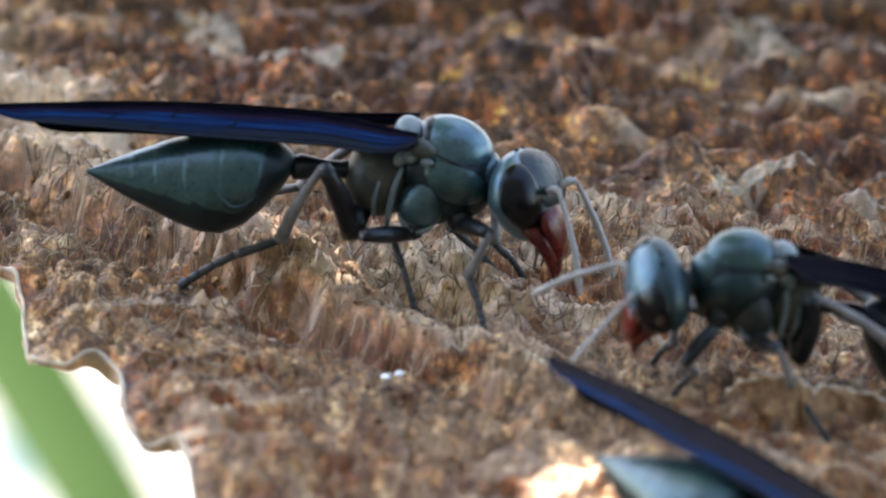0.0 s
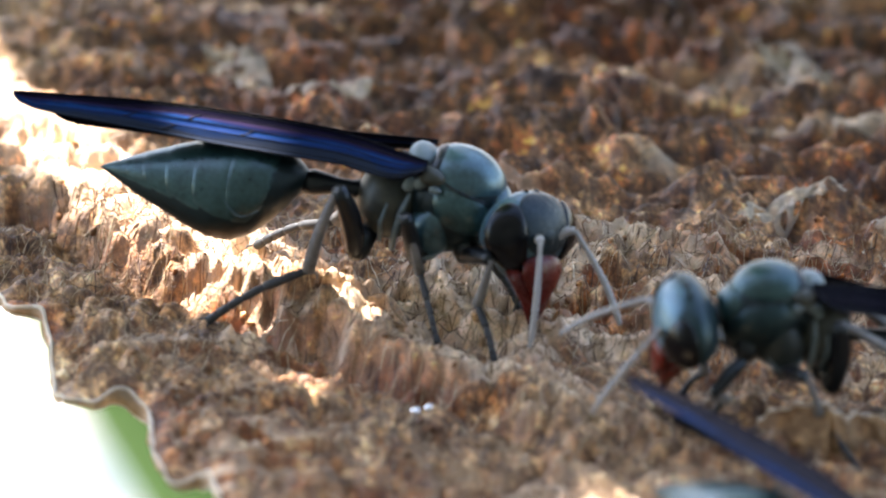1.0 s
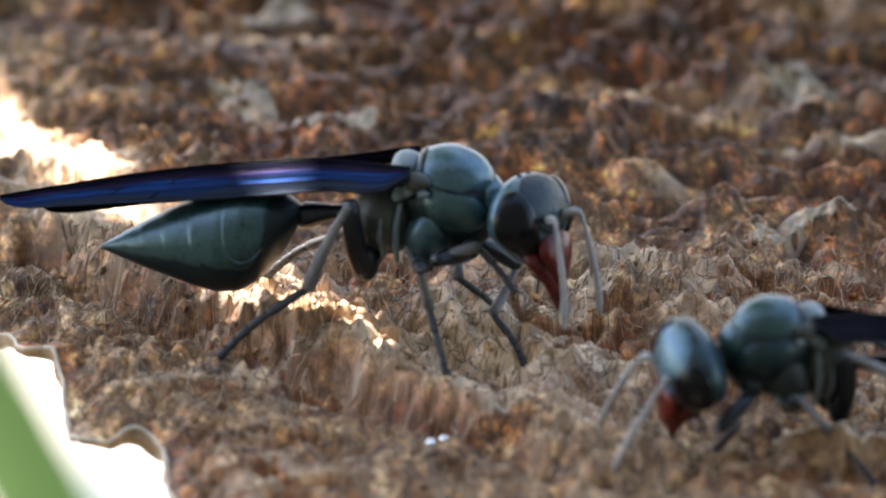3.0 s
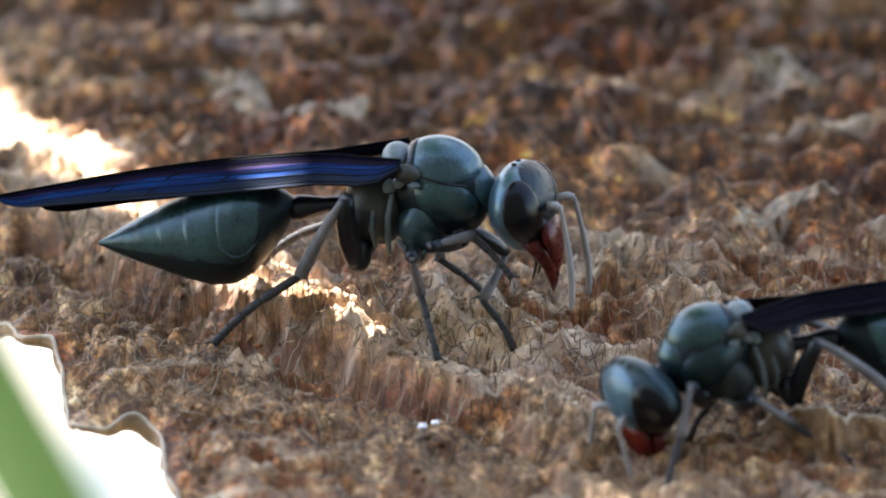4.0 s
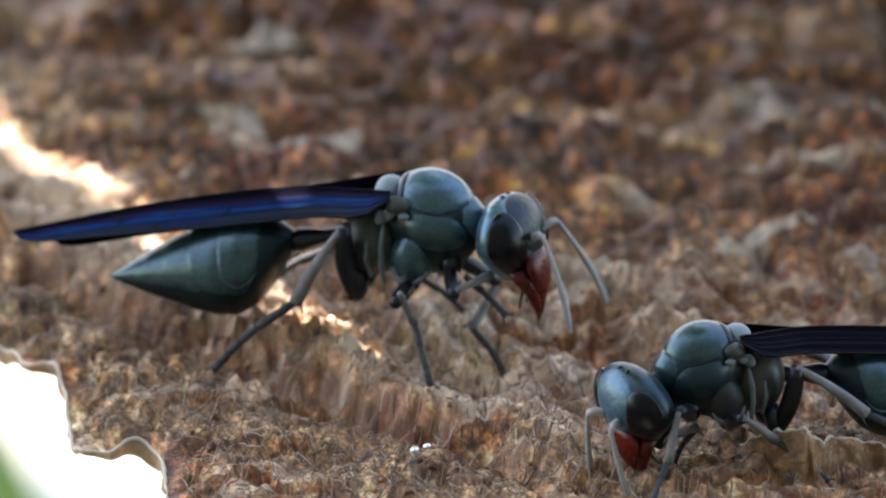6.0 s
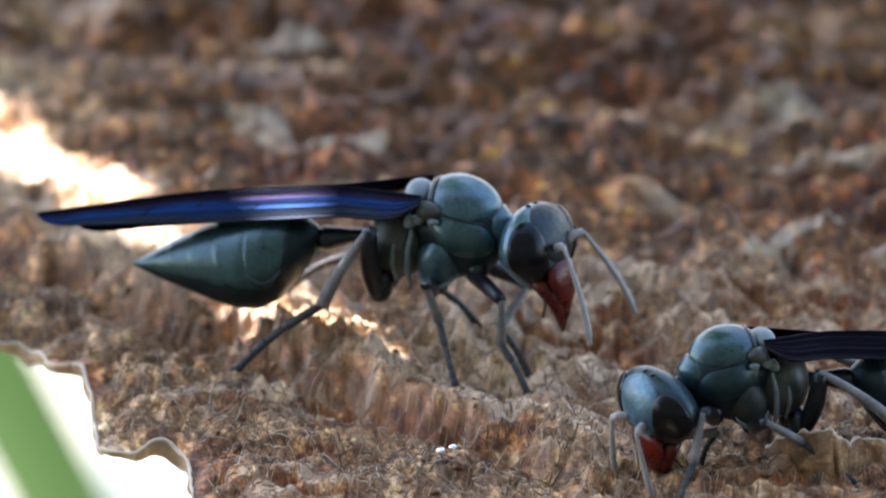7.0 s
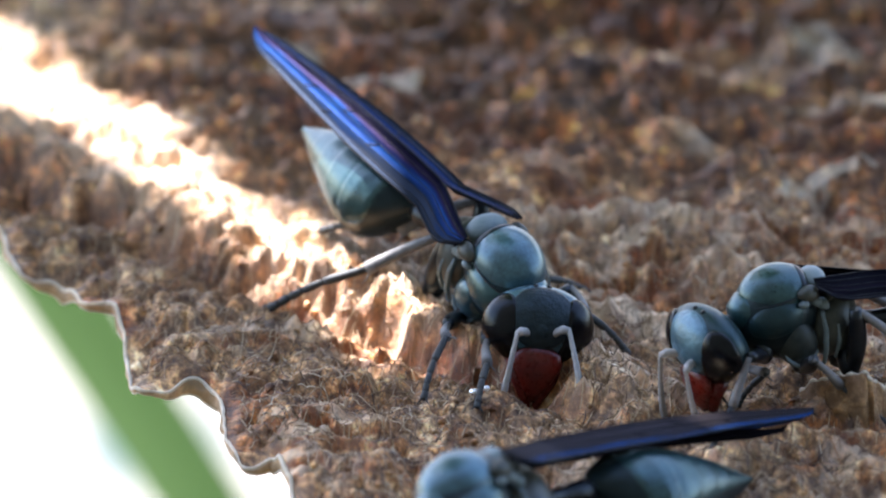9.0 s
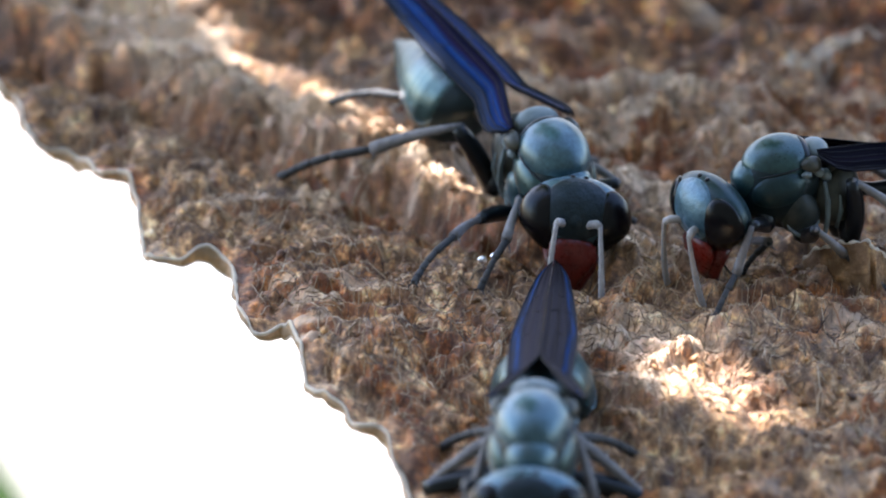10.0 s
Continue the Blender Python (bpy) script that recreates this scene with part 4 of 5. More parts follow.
def head_parts(root, crown=HEAD, cheek=GENA):
    head = part("head", mesh_of("head", *skull_skin(), cheek), root, "smooth cheeks and back of the head")
    part("crown", mesh_of("crown", *skull_patch((0.76, 0, 0.50), 0.80, 1.25, 0.012, 0.05), crown), head, "pitted dark top of the head")
    part("face", mesh_of("face", *blob((1.45, 0, -0.62), (0.84, 1.06, 1.02), lambda u: (1, 1 - 0.25 * max(0, -u.z), 1), 28, 20), BLACK), head, "glossy black front of the face")
    part("frons", mesh_of("frons", *blob((2.05, 0, 0.05), (0.30, 0.46, 0.50), None, 16, 12), crown), head)
    for s in (1, -1):
        part("eye", mesh_of("eye", *skull_patch((0.54, s * 0.84, 0.04), 0.62, 1.22, 0.03, 0.13, -s * 0.16), EYE_MAT), head, "glossy black compound eye")
        jaw = tube([(1.5, s * 0.78, -1.1), (1.9, s * 0.58, -1.65), (2.04, s * 0.34, -2.2), (2.06, s * 0.15, -2.75), (2.02, s * 0.02, -3.25)], [0.32, 0.31, 0.24, 0.15, 0.03], 12)
        part("mandible", mesh_of("mandible", *jaw, RED), head, "dark red mandible")
    clyp = loft([((2.02, 0, -0.45), (0, 0.42, 0), (0.22, 0, 0.02)), ((2.12, 0, -0.75), (0, 0.84, 0), (0.28, 0, 0.03)), ((2.18, 0, -1.15), (0, 0.92, 0), (0.28, 0, 0.03)), ((2.24, 0, -1.6), (0, 0.68, 0), (0.26, 0, 0.03)),
                 ((2.26, 0, -2.1), (0, 0.36, 0), (0.20, 0, 0.03)), ((2.22, 0, -2.5), (0, 0.08, 0), (0.08, 0, 0.02))], 18)
    part("clypeus", mesh_of("clypeus", *clyp, RED), head, "dark red shield-shaped face plate")
    for x, y in ((1.35, 0.0), (1.05, 0.24), (1.05, -0.24)):
        part("ocellus", mesh_of("ocellus", *blob((x, y, 1.44 - 0.35 * (x - 1.05)), (0.11, 0.11, 0.09), None, 10, 8), EYE_MAT), head)
    palps = joined(*[tube([(1.5, s * 0.3, -1.5), (1.6, s * 0.35, -2.1), (1.4, s * 0.3, -2.7)], [0.08, 0.07, 0.04], 6) for s in (1, -1)])
    part("palps", mesh_of("palps", *palps, OLIVE), head)
    feelers = {}
    for s, nm in ((1, "left"), (-1, "right")):
        a = part("antenna", mesh_of_cached(("antenna", s), lambda: antenna_mesh(s)), head, "grey downy elbowed antenna")
        a.matrix_basis = mmpose(2.1, s * 0.42, -0.05)
        feelers[nm] = a
    return head, feelers


MESHES = {}


def mesh_of_cached(key, make):
    if key not in MESHES:
        MESHES[key] = make()
    return MESHES[key]


def wasp(label, scale=1.0, material=WING, wing_label="folded violet-blue smoky wing", head_size=1.12, shell=TEAL, flank=DUSKY_TEAL, plate=TEAL, crown=HEAD, cheek=GENA):
    root = tagged(new("wasp"), label, "wasp", "wasps on the nest")
    w = {"root": root, "legs": {}, "wings": {}}
    P = lambda name, key, make, lab="": part(name, mesh_of_cached(key, make), root, lab)

    def chest(u):
        return (1 + 0.05 * u.z, 1 - 0.22 * max(0, -u.z), 1 - 0.10 * max(0, u.x) * max(0, -u.z) * 4)
    P("thorax", "thorax", lambda: mesh_of("thorax", *blob((0.95, 0, 0.10), (1.98, 1.56, 2.12), chest, 36, 26, (0, 14, 0)), SHADED_CORE), "blue-black underside of the thorax")
    P("scutum", ("scutum", shell.name), lambda: mesh_of("scutum", *blob((0.98, 0, 1.20), (1.72, 1.42, 1.36), lambda u: (1, 1 - 0.1 * u.x, 1), 36, 22, (0, 10, 0)), shell))
    groove = loft([((-0.02, 0, 1.18), (0, 1.22, 0), (0.1, 0, 1.20)), ((-0.10, 0, 1.18), (0, 1.27, 0), (0.1, 0, 1.25)), ((-0.36, 0, 1.14), (0, 1.16, 0), (0.1, 0, 1.14)), ((-0.46, 0, 1.1), (0, 1.0, 0), (0.1, 0, 1.0))], 28)
    P("scutal_groove", "groove", lambda: mesh_of("scutal_groove", *groove, BLACK), "black groove across the back")
    P("pronotum", ("pronotum", shell.name), lambda: mesh_of("pronotum", *loft([((2.0, 0, 0.42), (0, 1.10, 0), (0.5, 0, 1.10)), ((2.28, 0, 0.36), (0, 1.05, 0), (0.45, 0, 1.04)), ((2.55, 0, 0.28), (0, 0.92, 0), (0.38, 0, 0.88)), ((2.85, 0, 0.2), (0, 0.72, 0), (0.3, 0, 0.70)), ((2.97, 0, 0.05), (0, 0.45, 0), (0.15, 0, 0.45))], 28), shell))
    for s in (1, -1):
        seam = [(0.96 + 1.75 * math.cos(t), s * 1.44 * math.sin(t), 1.17 - 0.21 * 1.75 * math.cos(t)) for t in (math.pi * (0.04 + 0.72 * k / 14) for k in range(15))]
        P("suture", ("suture", s), lambda: mesh_of("suture", *tube(seam, [0.05] * 15, 6), BLACK), "thin black seam along the back plate")
    P("scutellum", "scutellum", lambda: mesh_of("scutellum", *blob((-0.78, 0, 1.66), (0.62, 0.98, 0.56), lambda u: (1, 1, 1 - 0.15 * u.x), 24, 16, (0, -8, 0)), PALE), "pale blue-grey scutellum")
    P("metanotum", "metanotum", lambda: mesh_of("metanotum", *blob((-1.38, 0, 1.10), (0.42, 0.95, 0.52), lambda u: (1, 1, 1 - 0.2 * u.x), 22, 14, (0, -30, 0)), OLIVE))
    P("propodeum", "propodeum", lambda: mesh_of("propodeum", *blob((-1.62, 0, -0.35), (1.30, 1.25, 1.62), lambda u: (1 - 0.1 * u.z, 1 - 0.15 * u.z, 1), 28, 20, (0, -12, 0)), OLIVE), "dull olive-grey rear of the thorax")
    P("neck", "neck", lambda: mesh_of("neck", *ridged(2.7, 3.7, 0.5, 0.42, 14), BLACK))
    waist = tube([(-2.5, 0, -0.35), (-3.1, 0, -0.42), (-3.6, 0, -0.46), (-4.1, 0, -0.55), (-4.6, 0, -0.64), (-5.0, 0, -0.76)], [0.5, 0.34, 0.30, 0.42, 0.52, 0.46], 16)
    P("petiole", "petiole", lambda: mesh_of("petiole", *waist, BLACK), "black narrow waist")
    P("abdomen", "abdomen", lambda: gaster_segment(-4.85, -12.72), "black underside of the abdomen")
    cuts = [-6.05, -7.9, -9.3, -10.4, -11.3, -12.0, -12.72]
    for i in range(6):
        P("abdomen_segment", ("gaster", i), lambda: gaster_plate(cuts[i], cuts[i + 1], i))
    for s, nm in ((1, "left"), (-1, "right")):
        P("pleural_plate", ("pleura", s, plate.name), lambda: mesh_of("pleural_plate", *blob((0.22, s * 0.84, -0.85), (0.92, 0.72, 1.15), lambda u: (1 - 0.2 * u.z, 1, 1), 24, 18, (s * -10, 10, 0)), plate))
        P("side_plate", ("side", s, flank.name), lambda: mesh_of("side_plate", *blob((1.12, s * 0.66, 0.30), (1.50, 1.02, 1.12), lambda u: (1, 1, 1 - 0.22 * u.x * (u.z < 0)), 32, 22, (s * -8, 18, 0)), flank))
        # a pale crescent stands in for the highlight along the plate's lower rim
        rimmed = [(0.16 + 0.84 * math.cos(t), s * 1.22, -0.88 + 1.04 * math.sin(t)) for t in (math.pi * (1.12 + 0.72 * k / 12) for k in range(13))]
        P("pleural_highlight", ("pleural_highlight", s), lambda: mesh_of("pleural_highlight", *tube(rimmed, [0.03 + 0.11 * math.sin(math.pi * k / 12) for k in range(13)], 8), PALE), "pale lower rim of the side plate")
        P("pleural_ridge", ("ridge", s), lambda: mesh_of("pleural_ridge", *joined(tube([(-0.95, s * 1.05, -2.0), (-1.0, s * 1.28, -1.2), (-1.0, s * 1.32, -0.4), (-0.85, s * 1.3, 0.5)], [0.10, 0.13, 0.12, 0.08], 8), tube([(-1.5, s * 1.0, -1.8), (-1.65, s * 1.22, -1.0), (-1.6, s * 1.22, -0.2)], [0.08, 0.11, 0.06], 8)), PALE), "pale ridges on the flank")
        P("tegula", ("tegula", s), lambda: mesh_of("tegula", *blob((-0.20, s * 1.34, 1.42), (0.52, 0.30, 0.38), lambda u: (1, 1, 1 - 0.2 * u.x), 16, 12, (s * 20, 0, 0)), OLIVE))
        for k, (ax, ay, az, rx, rz) in enumerate(((-0.55, 1.30, 1.02, 0.30, 0.22), (0.05, 1.46, 0.98, 0.26, 0.17), (-0.95, 1.12, 0.78, 0.26, 0.30))):
            P("axillary_plate", ("axillary", s, k), lambda: mesh_of("axillary_plate", *blob((ax, s * ay, az), (rx, 0.20, rz), lambda u: (1, 1, 1 - 0.3 * u.x), 14, 10, (s * 15, 25 * (k - 1), 0)), PALE), "small pale plate at the wing base")
        P("plate_margin", ("margin", s), lambda: plate_margin(s), "pale margin of the first abdominal plate")
        wing = P("fore_wing", ("wing", s, material.name), lambda: wing_mesh(s, material)[0], wing_label)
        wing.matrix_basis = mmpose(-0.5, s * 1.15, 1.64)
        for me in mesh_of_cached(("veins", s), lambda: wing_mesh(s, material)[1]):
            part("vein", me, wing)
        part("hind_wing", mesh_of_cached(("hind_wing", s), lambda: hind_wing_mesh(s)), wing, "narrow smoky hind wing")
        w["wings"][nm] = wing
        for leg, (hip, l1, l2, l3, pole) in LEGS.items():
            h = Vector((hip[0], s * hip[1], hip[2]))
            P("coxa", ("coxa", leg, s), lambda: mesh_of("coxa", *tube([h + Vector((0.25 if leg == "hind" else 0.1, -s * 0.25, 1.1)), h + Vector((0.05, -s * 0.05, 0.35)), h + Vector((0, 0, 0.0)), h + Vector((0, 0, -0.2))], [0.4, 0.5, 0.42, 0.2], 12), BLACK))
            r = 0.32 if leg != "hind" else 0.40
            w["legs"][(nm, leg)] = (P("thigh", ("thigh", leg), lambda: thigh_mesh(l1, r)), P("shin", ("shin", leg), lambda: shin_mesh(l2, r * 0.66), "grey downy shin"),
                                    P("foot", ("foot", leg), lambda: foot_mesh(l3, r * 0.5)), h, l1, l2, l3, Vector((pole[0], s * pole[1], pole[2])))
    w["head"], w["antennae"] = head_parts(root, crown, cheek)
    w["head"].scale = (head_size,) * 3
    w["scale"] = scale
    root.scale = (scale,) * 3
    return w


def aim(p, d, up):
    """The pose at p (mm) whose x axis runs along d."""
    x = d.normalized()
    y = up.cross(x).normalized()
    z = x.cross(y)
    m = Matrix((x, y, z)).transposed().to_4x4()
    m.translation = p * MM
    return m


def leg_pose(leg, body, foot, scale):
    """Thigh, shin and foot, bent so that the foot stands at a point of the wall (mm); all in the wasp's space."""
    _, _, _, h, l1, l2, l3, pole = leg
    f = (body.inverted() @ (Vector(foot) * MM)) / (MM * scale)
    back = h - f
    flat = Vector((back.x, back.y, 0)).normalized()
    ank = f + (flat * 0.62 + Vector((0, 0, 0.55)) + back.normalized() * 0.35).normalized() * l3
    d = ank - h
    reach = min(max(d.length, abs(l1 - l2) + 0.15), l1 + l2 - 0.04)
    u = d.normalized()
    a = h + u * reach
    x = (l1 * l1 - l2 * l2 + reach * reach) / (2 * reach)
    y = math.sqrt(max(0.0, l1 * l1 - x * x))
    p = (pole - u * pole.dot(u)).normalized()
    k = h + u * x + p * y
    t = f - a if (f - a).length > 0.2 else Vector((0.3, 0, -1))
    return aim(h, k - h, pole), aim(k, a - k, pole), aim(a, t, pole)


def key_wasp(w, rows, head, feelers, feet, wings=None):
    """rows: seconds, x, y, z, roll, pitch, yaw of the body. head: seconds, roll, pitch, yaw to the body, and how far it is stretched out.
    feelers: side -> seconds and three turns. feet: (side, leg) -> seconds and the place on the wall, interpolated."""
    body = [(r[0], mmpose(*r[1:])) for r in rows]
    walk(w["root"], body)
    walk(w["head"], [(r[0], mmpose(2.95 + (r[4] if len(r) > 4 else 0), 0, -0.05 + (r[5] if len(r) > 5 else 0), *r[1:4])) for r in head])
    for nm, rs in feelers.items():
        s = 1 if nm == "left" else -1
        walk(w["antennae"][nm], [(r[0], mmpose(2.1, s * 0.42, -0.05, *r[1:4])) for r in rs])
    for nm, wing in w["wings"].items():
        s = 1 if nm == "left" else -1
        rs = (wings or {}).get(nm, [(0.0, 0, 0, 0), (10.0, 0, 0, 0)])
        walk(wing, [(r[0], mmpose(-0.5, s * 1.15, 1.64, *r[1:4])) for r in rs])
    for key, leg in w["legs"].items():
        fr = feet[key]
        ft = np.array([f[0] for f in fr], float)
        out = ([], [], [])
        for t, m in body:
            fx = float(np.interp(t, ft, [f[1] for f in fr]))
            fy = float(np.interp(t, ft, [f[2] for f in fr]))
            fz = float(relief(fx, fy)) + 0.08 + float(np.interp(t, ft, [f[3] if len(f) > 3 else 0.0 for f in fr]))
            for o, q in zip(out, leg_pose(leg, m, (fx, fy, fz), w["scale"])):
                o.append((t, q))
        for ob, o in zip(leg[:3], out):
            walk(ob, o)


def stance(w, rows, spread=None):
    """Feet that go with the body, each set down on the wall beside it."""
    feet = {}
    for (nm, leg) in w["legs"]:
        s = 1 if nm == "left" else -1
        dx, dy = {"front": (4.0, 3.2), "middle": (0.4, 4.6), "hind": (-5.6, 3.8)}[leg]
        out = []
        for r in rows:
            c, q = math.cos(radians(r[6])), math.sin(radians(r[6]))
            out.append((r[0], r[1] + dx * c - s * dy * q, r[2] + dx * q + s * dy * c))
        feet[(nm, leg)] = out
    return feet


first_wasp = wasp("steel-blue metallic wasp with violet wings standing on the nest")
second_wasp = wasp("dark teal wasp with red jaws and black folded wings, head lowered", 0.88, DARK_WING, "folded smoky black wing", 1.22, DUSKY_TEAL, SHADOW_TEAL, DIM_GREY, SKY_LIT_HEAD, SHADOW_TEAL)
third_wasp = wasp("steel-blue wasp with smoky wings walking near the nest edge", 1.0, SMOKE_WING, "folded smoky brown wing with a blue sheen")
fourth_wasp = wasp("dark wasp with raised violet wings at the nest rim")

FIRST_ROWS = [
    (0.0, 0.77, 6.37, 5.64, -0.9, 8.8, -0.4),
    (0.5, 0.46, 6.82, 5.37, 0.1, 15.3, 5.1),
    (0.7, 0.39, 6.69, 5.88, 9.6, 15.4, -7.3),
    (1.0, 0.12, 7.17, 5.57, 0.4, 13.2, -6.7),
    (1.5, -0.24, 6.94, 6.17, 2.0, 7.4, -1.1),
    (2.0, -0.27, 7.37, 6.28, 0.2, 5.3, -3.5),
    (3.5, -0.53, 7.55, 6.50, 0.1, -0.1, -8.2),
    (4.0, -0.46, 7.43, 6.40, 0.6, 0.4, -6.9),
    (4.5, -0.37, 7.46, 6.41, 1.5, 0.5, -11.8),
    (5.0, -0.38, 7.46, 6.41, 2.2, 0.3, -10.8),
    (5.5, -0.38, 7.38, 6.43, 0.2, -2.0, -12.6),
    (7.0, -0.31, 7.46, 6.22, 1.2, 1.7, -11.2),
    (7.5, 0.10, 7.27, 5.75, 3.4, 7.0, -13.6),
    (8.0, 0.89, 7.68, 4.08, 3.5, 17.8, -24.7),
    (8.2, 1.36, 5.73, 3.53, 7.6, 27.7, -36.0),
    (8.6, 0.45, 5.33, 3.32, 1.6, 25.8, -47.7),
    (9.0, 0.45, 4.67, 3.00, 7.3, 23.7, -50.3),
    (9.6, 0.81, 4.00, 2.69, 3.0, 20.0, -60.0),
    (10.0, 2.16, 2.00, 2.87, 4.0, 18.0, -61.0),
]
SECOND_ROWS = [
    (0.0, 13.53, -2.52, 4.68, -0.2, -7.9, 193.5),
    (0.5, 13.52, -2.52, 4.61, -0.2, -7.6, 193.5),
    (1.0, 13.47, -2.51, 4.59, -0.1, -5.8, 193.3),
    (1.5, 13.38, -2.51, 4.56, -0.1, -6.3, 193.7),
    (2.0, 13.27, -2.51, 4.38, -0.1, -5.1, 194.2),
    (3.5, 12.76, -2.51, 3.79, -0.0, 0.0, 194.4),
    (4.0, 11.44, -2.51, 3.40, 2.4, 11.5, 196.3),
    (4.5, 11.62, -2.50, 3.61, 2.5, 5.9, 196.6),
    (5.0, 11.85, -2.50, 3.63, 2.4, 4.6, 196.0),
    (5.5, 11.91, -2.50, 3.64, 2.4, 3.0, 195.9),
    (7.0, 11.81, -2.50, 3.48, 2.3, 2.2, 195.2),
    (7.5, 11.78, -2.50, 3.40, 2.4, 1.7, 195.4),
    (8.0, 12.09, -2.50, 3.50, 2.3, 3.5, 195.5),
    (8.5, 12.44, -2.50, 3.64, 2.4, 2.1, 195.5),
    (9.0, 12.39, -2.50, 3.66, 2.4, 2.3, 195.6),
    (9.5, 12.43, -2.49, 3.66, 2.4, 2.3, 195.9),
    (10.0, 12.36, -2.50, 3.61, 2.3, 1.1, 195.5),
]
THIRD_ROWS = [
    (0.0, 17.06, -21.00, 0.06, -18.7, 15.7, -46.6),
    (0.5, 15.91, -21.00, -0.20, -27.5, 15.4, -51.6),
    (1.0, 16.60, -24.80, 2.20, -33.9, 9.5, -57.0),
    (1.3, 16.80, -28.50, 1.50, -36.1, 7.7, -59.4),
    (1.5, 16.30, -29.00, 1.35, -32.1, 8.5, -59.3),
    (1.8, 16.20, -29.50, 1.40, -31.9, 8.5, -59.3),
    (2.0, 16.60, -30.50, 0.60, -28.0, 8.0, -62.0),
    (3.5, 23.77, -24.80, -0.97, 0, 0.0, -100.0),
    (5.0, 24.94, -24.40, -0.85, 0, 0.0, -150.0),
    (7.0, 22.27, -18.00, 1.13, 0, 2.0, -178.0),
    (7.5, 16.79, -14.60, 2.01, 12, 4.0, -182.0),
    (8.0, 9.87, -13.70, 1.70, 24, 6.0, -180.0),
    (8.2, 7.21, -13.50, 1.85, 24, 6.0, -176.0),
    (8.6, 0.79, -16.80, 1.46, 24, 8.0, -162.0),
    (9.0, 0.22, -17.60, 1.24, 24, 3.0, -138.0),
    (9.6, -0.14, -20.80, 0.30, 8, -2.0, -110.0),
    (10.0, 1.76, -21.50, 0.06, 0, 7.0, -93.0),
]
FOURTH_ROWS = [
    (0.0, 3.0, -36.0, -3.0, -14, 1, -30), (1.1, 4.0, -31.0, -2.6, -14, 1, -24), (1.3, 7.5, -24.0, 0.0, -14, 1, -20), (1.4, 8.8, -24.8, -0.6, -14, 1, -19), (1.5, 11.2, -24.5, -0.6, -14, 1, -18), (1.6, 11.8, -23.4, 0.2, -14, 1, -17),
    (1.7, 12.9, -21.4, 0.9, -14, 1, -17), (1.8, 13.1, -21.4, 0.9, -14, 1, -18), (1.9, 10.5, -25.0, -0.2, -14, 1, -22), (2.1, 8.0, -31.0, -2.0, -14, 1, -28), (2.6, 6.0, -37.0, -4.5, -14, 1, -40), (10.0, 6.0, -37.0, -4.5, -14, 1, -40),
]


SLIT_GAP = [(0.0, -0.6), (0.45, 0.2), (0.8, 4.6), (1.35, 4.2), (1.5, -0.6), (1.65, -0.6), (1.9, 1.8), (2.0, 2.2), (2.2, 3.0), (3.5, 2.0), (4.5, 2.7), (5.2, 0.9), (5.7, 0.6), (6.8, 1.9), (7.4, 3.6), (7.65, 3.4), (7.85, -0.8), (8.1, -0.8), (8.4, 3.4), (9.3, 3.6), (9.7, 1.6), (10.0, 0.2)]
LEAF_SWING = [
    (0.0, -25.6, -94.9, 58), (0.3, -38.4, -95.0, 61), (0.6, -29.5, -91.8, 64), (0.9, -15.8, -98.0, 58), (1.2, -28.1, -93.9, 61),
    (1.5, -29.6, -92.5, 64), (1.8, -42.5, -90.8, 58), (2.1, -43.4, -90.0, 61), (2.8, -29.6, -89.9, 64), (3.3, -43.6, -91.2, 58),
    (3.6, -31.5, -90.4, 61), (3.9, -31.3, -91.1, 64), (4.2, -43.4, -91.5, 58), (4.5, -38.3, -91.6, 61), (4.8, -30.7, -91.6, 64),
    (5.1, -31.0, -90.9, 58), (5.5, -31.1, -91.8, 61), (5.8, -41.2, -90.3, 64), (6.3, -32.3, -90.3, 58), (6.8, -45.1, -90.2, 61),
    (7.0, -33.5, -91.7, 64), (7.2, -30.7, -92.3, 58), (7.5, -18.1, -96.3, 61), (7.7, -43.2, -91.5, 64), (8.0, -32.3, -90.8, 58),
    (8.3, -33.0, -91.0, 61), (8.6, -26.3, -94.2, 64), (9.0, -26.5, -94.7, 58), (9.3, -27.0, -96.9, 61), (9.6, -20.0, -100.2, 64),
    (10.0, -41.3, -114.4, 58)]


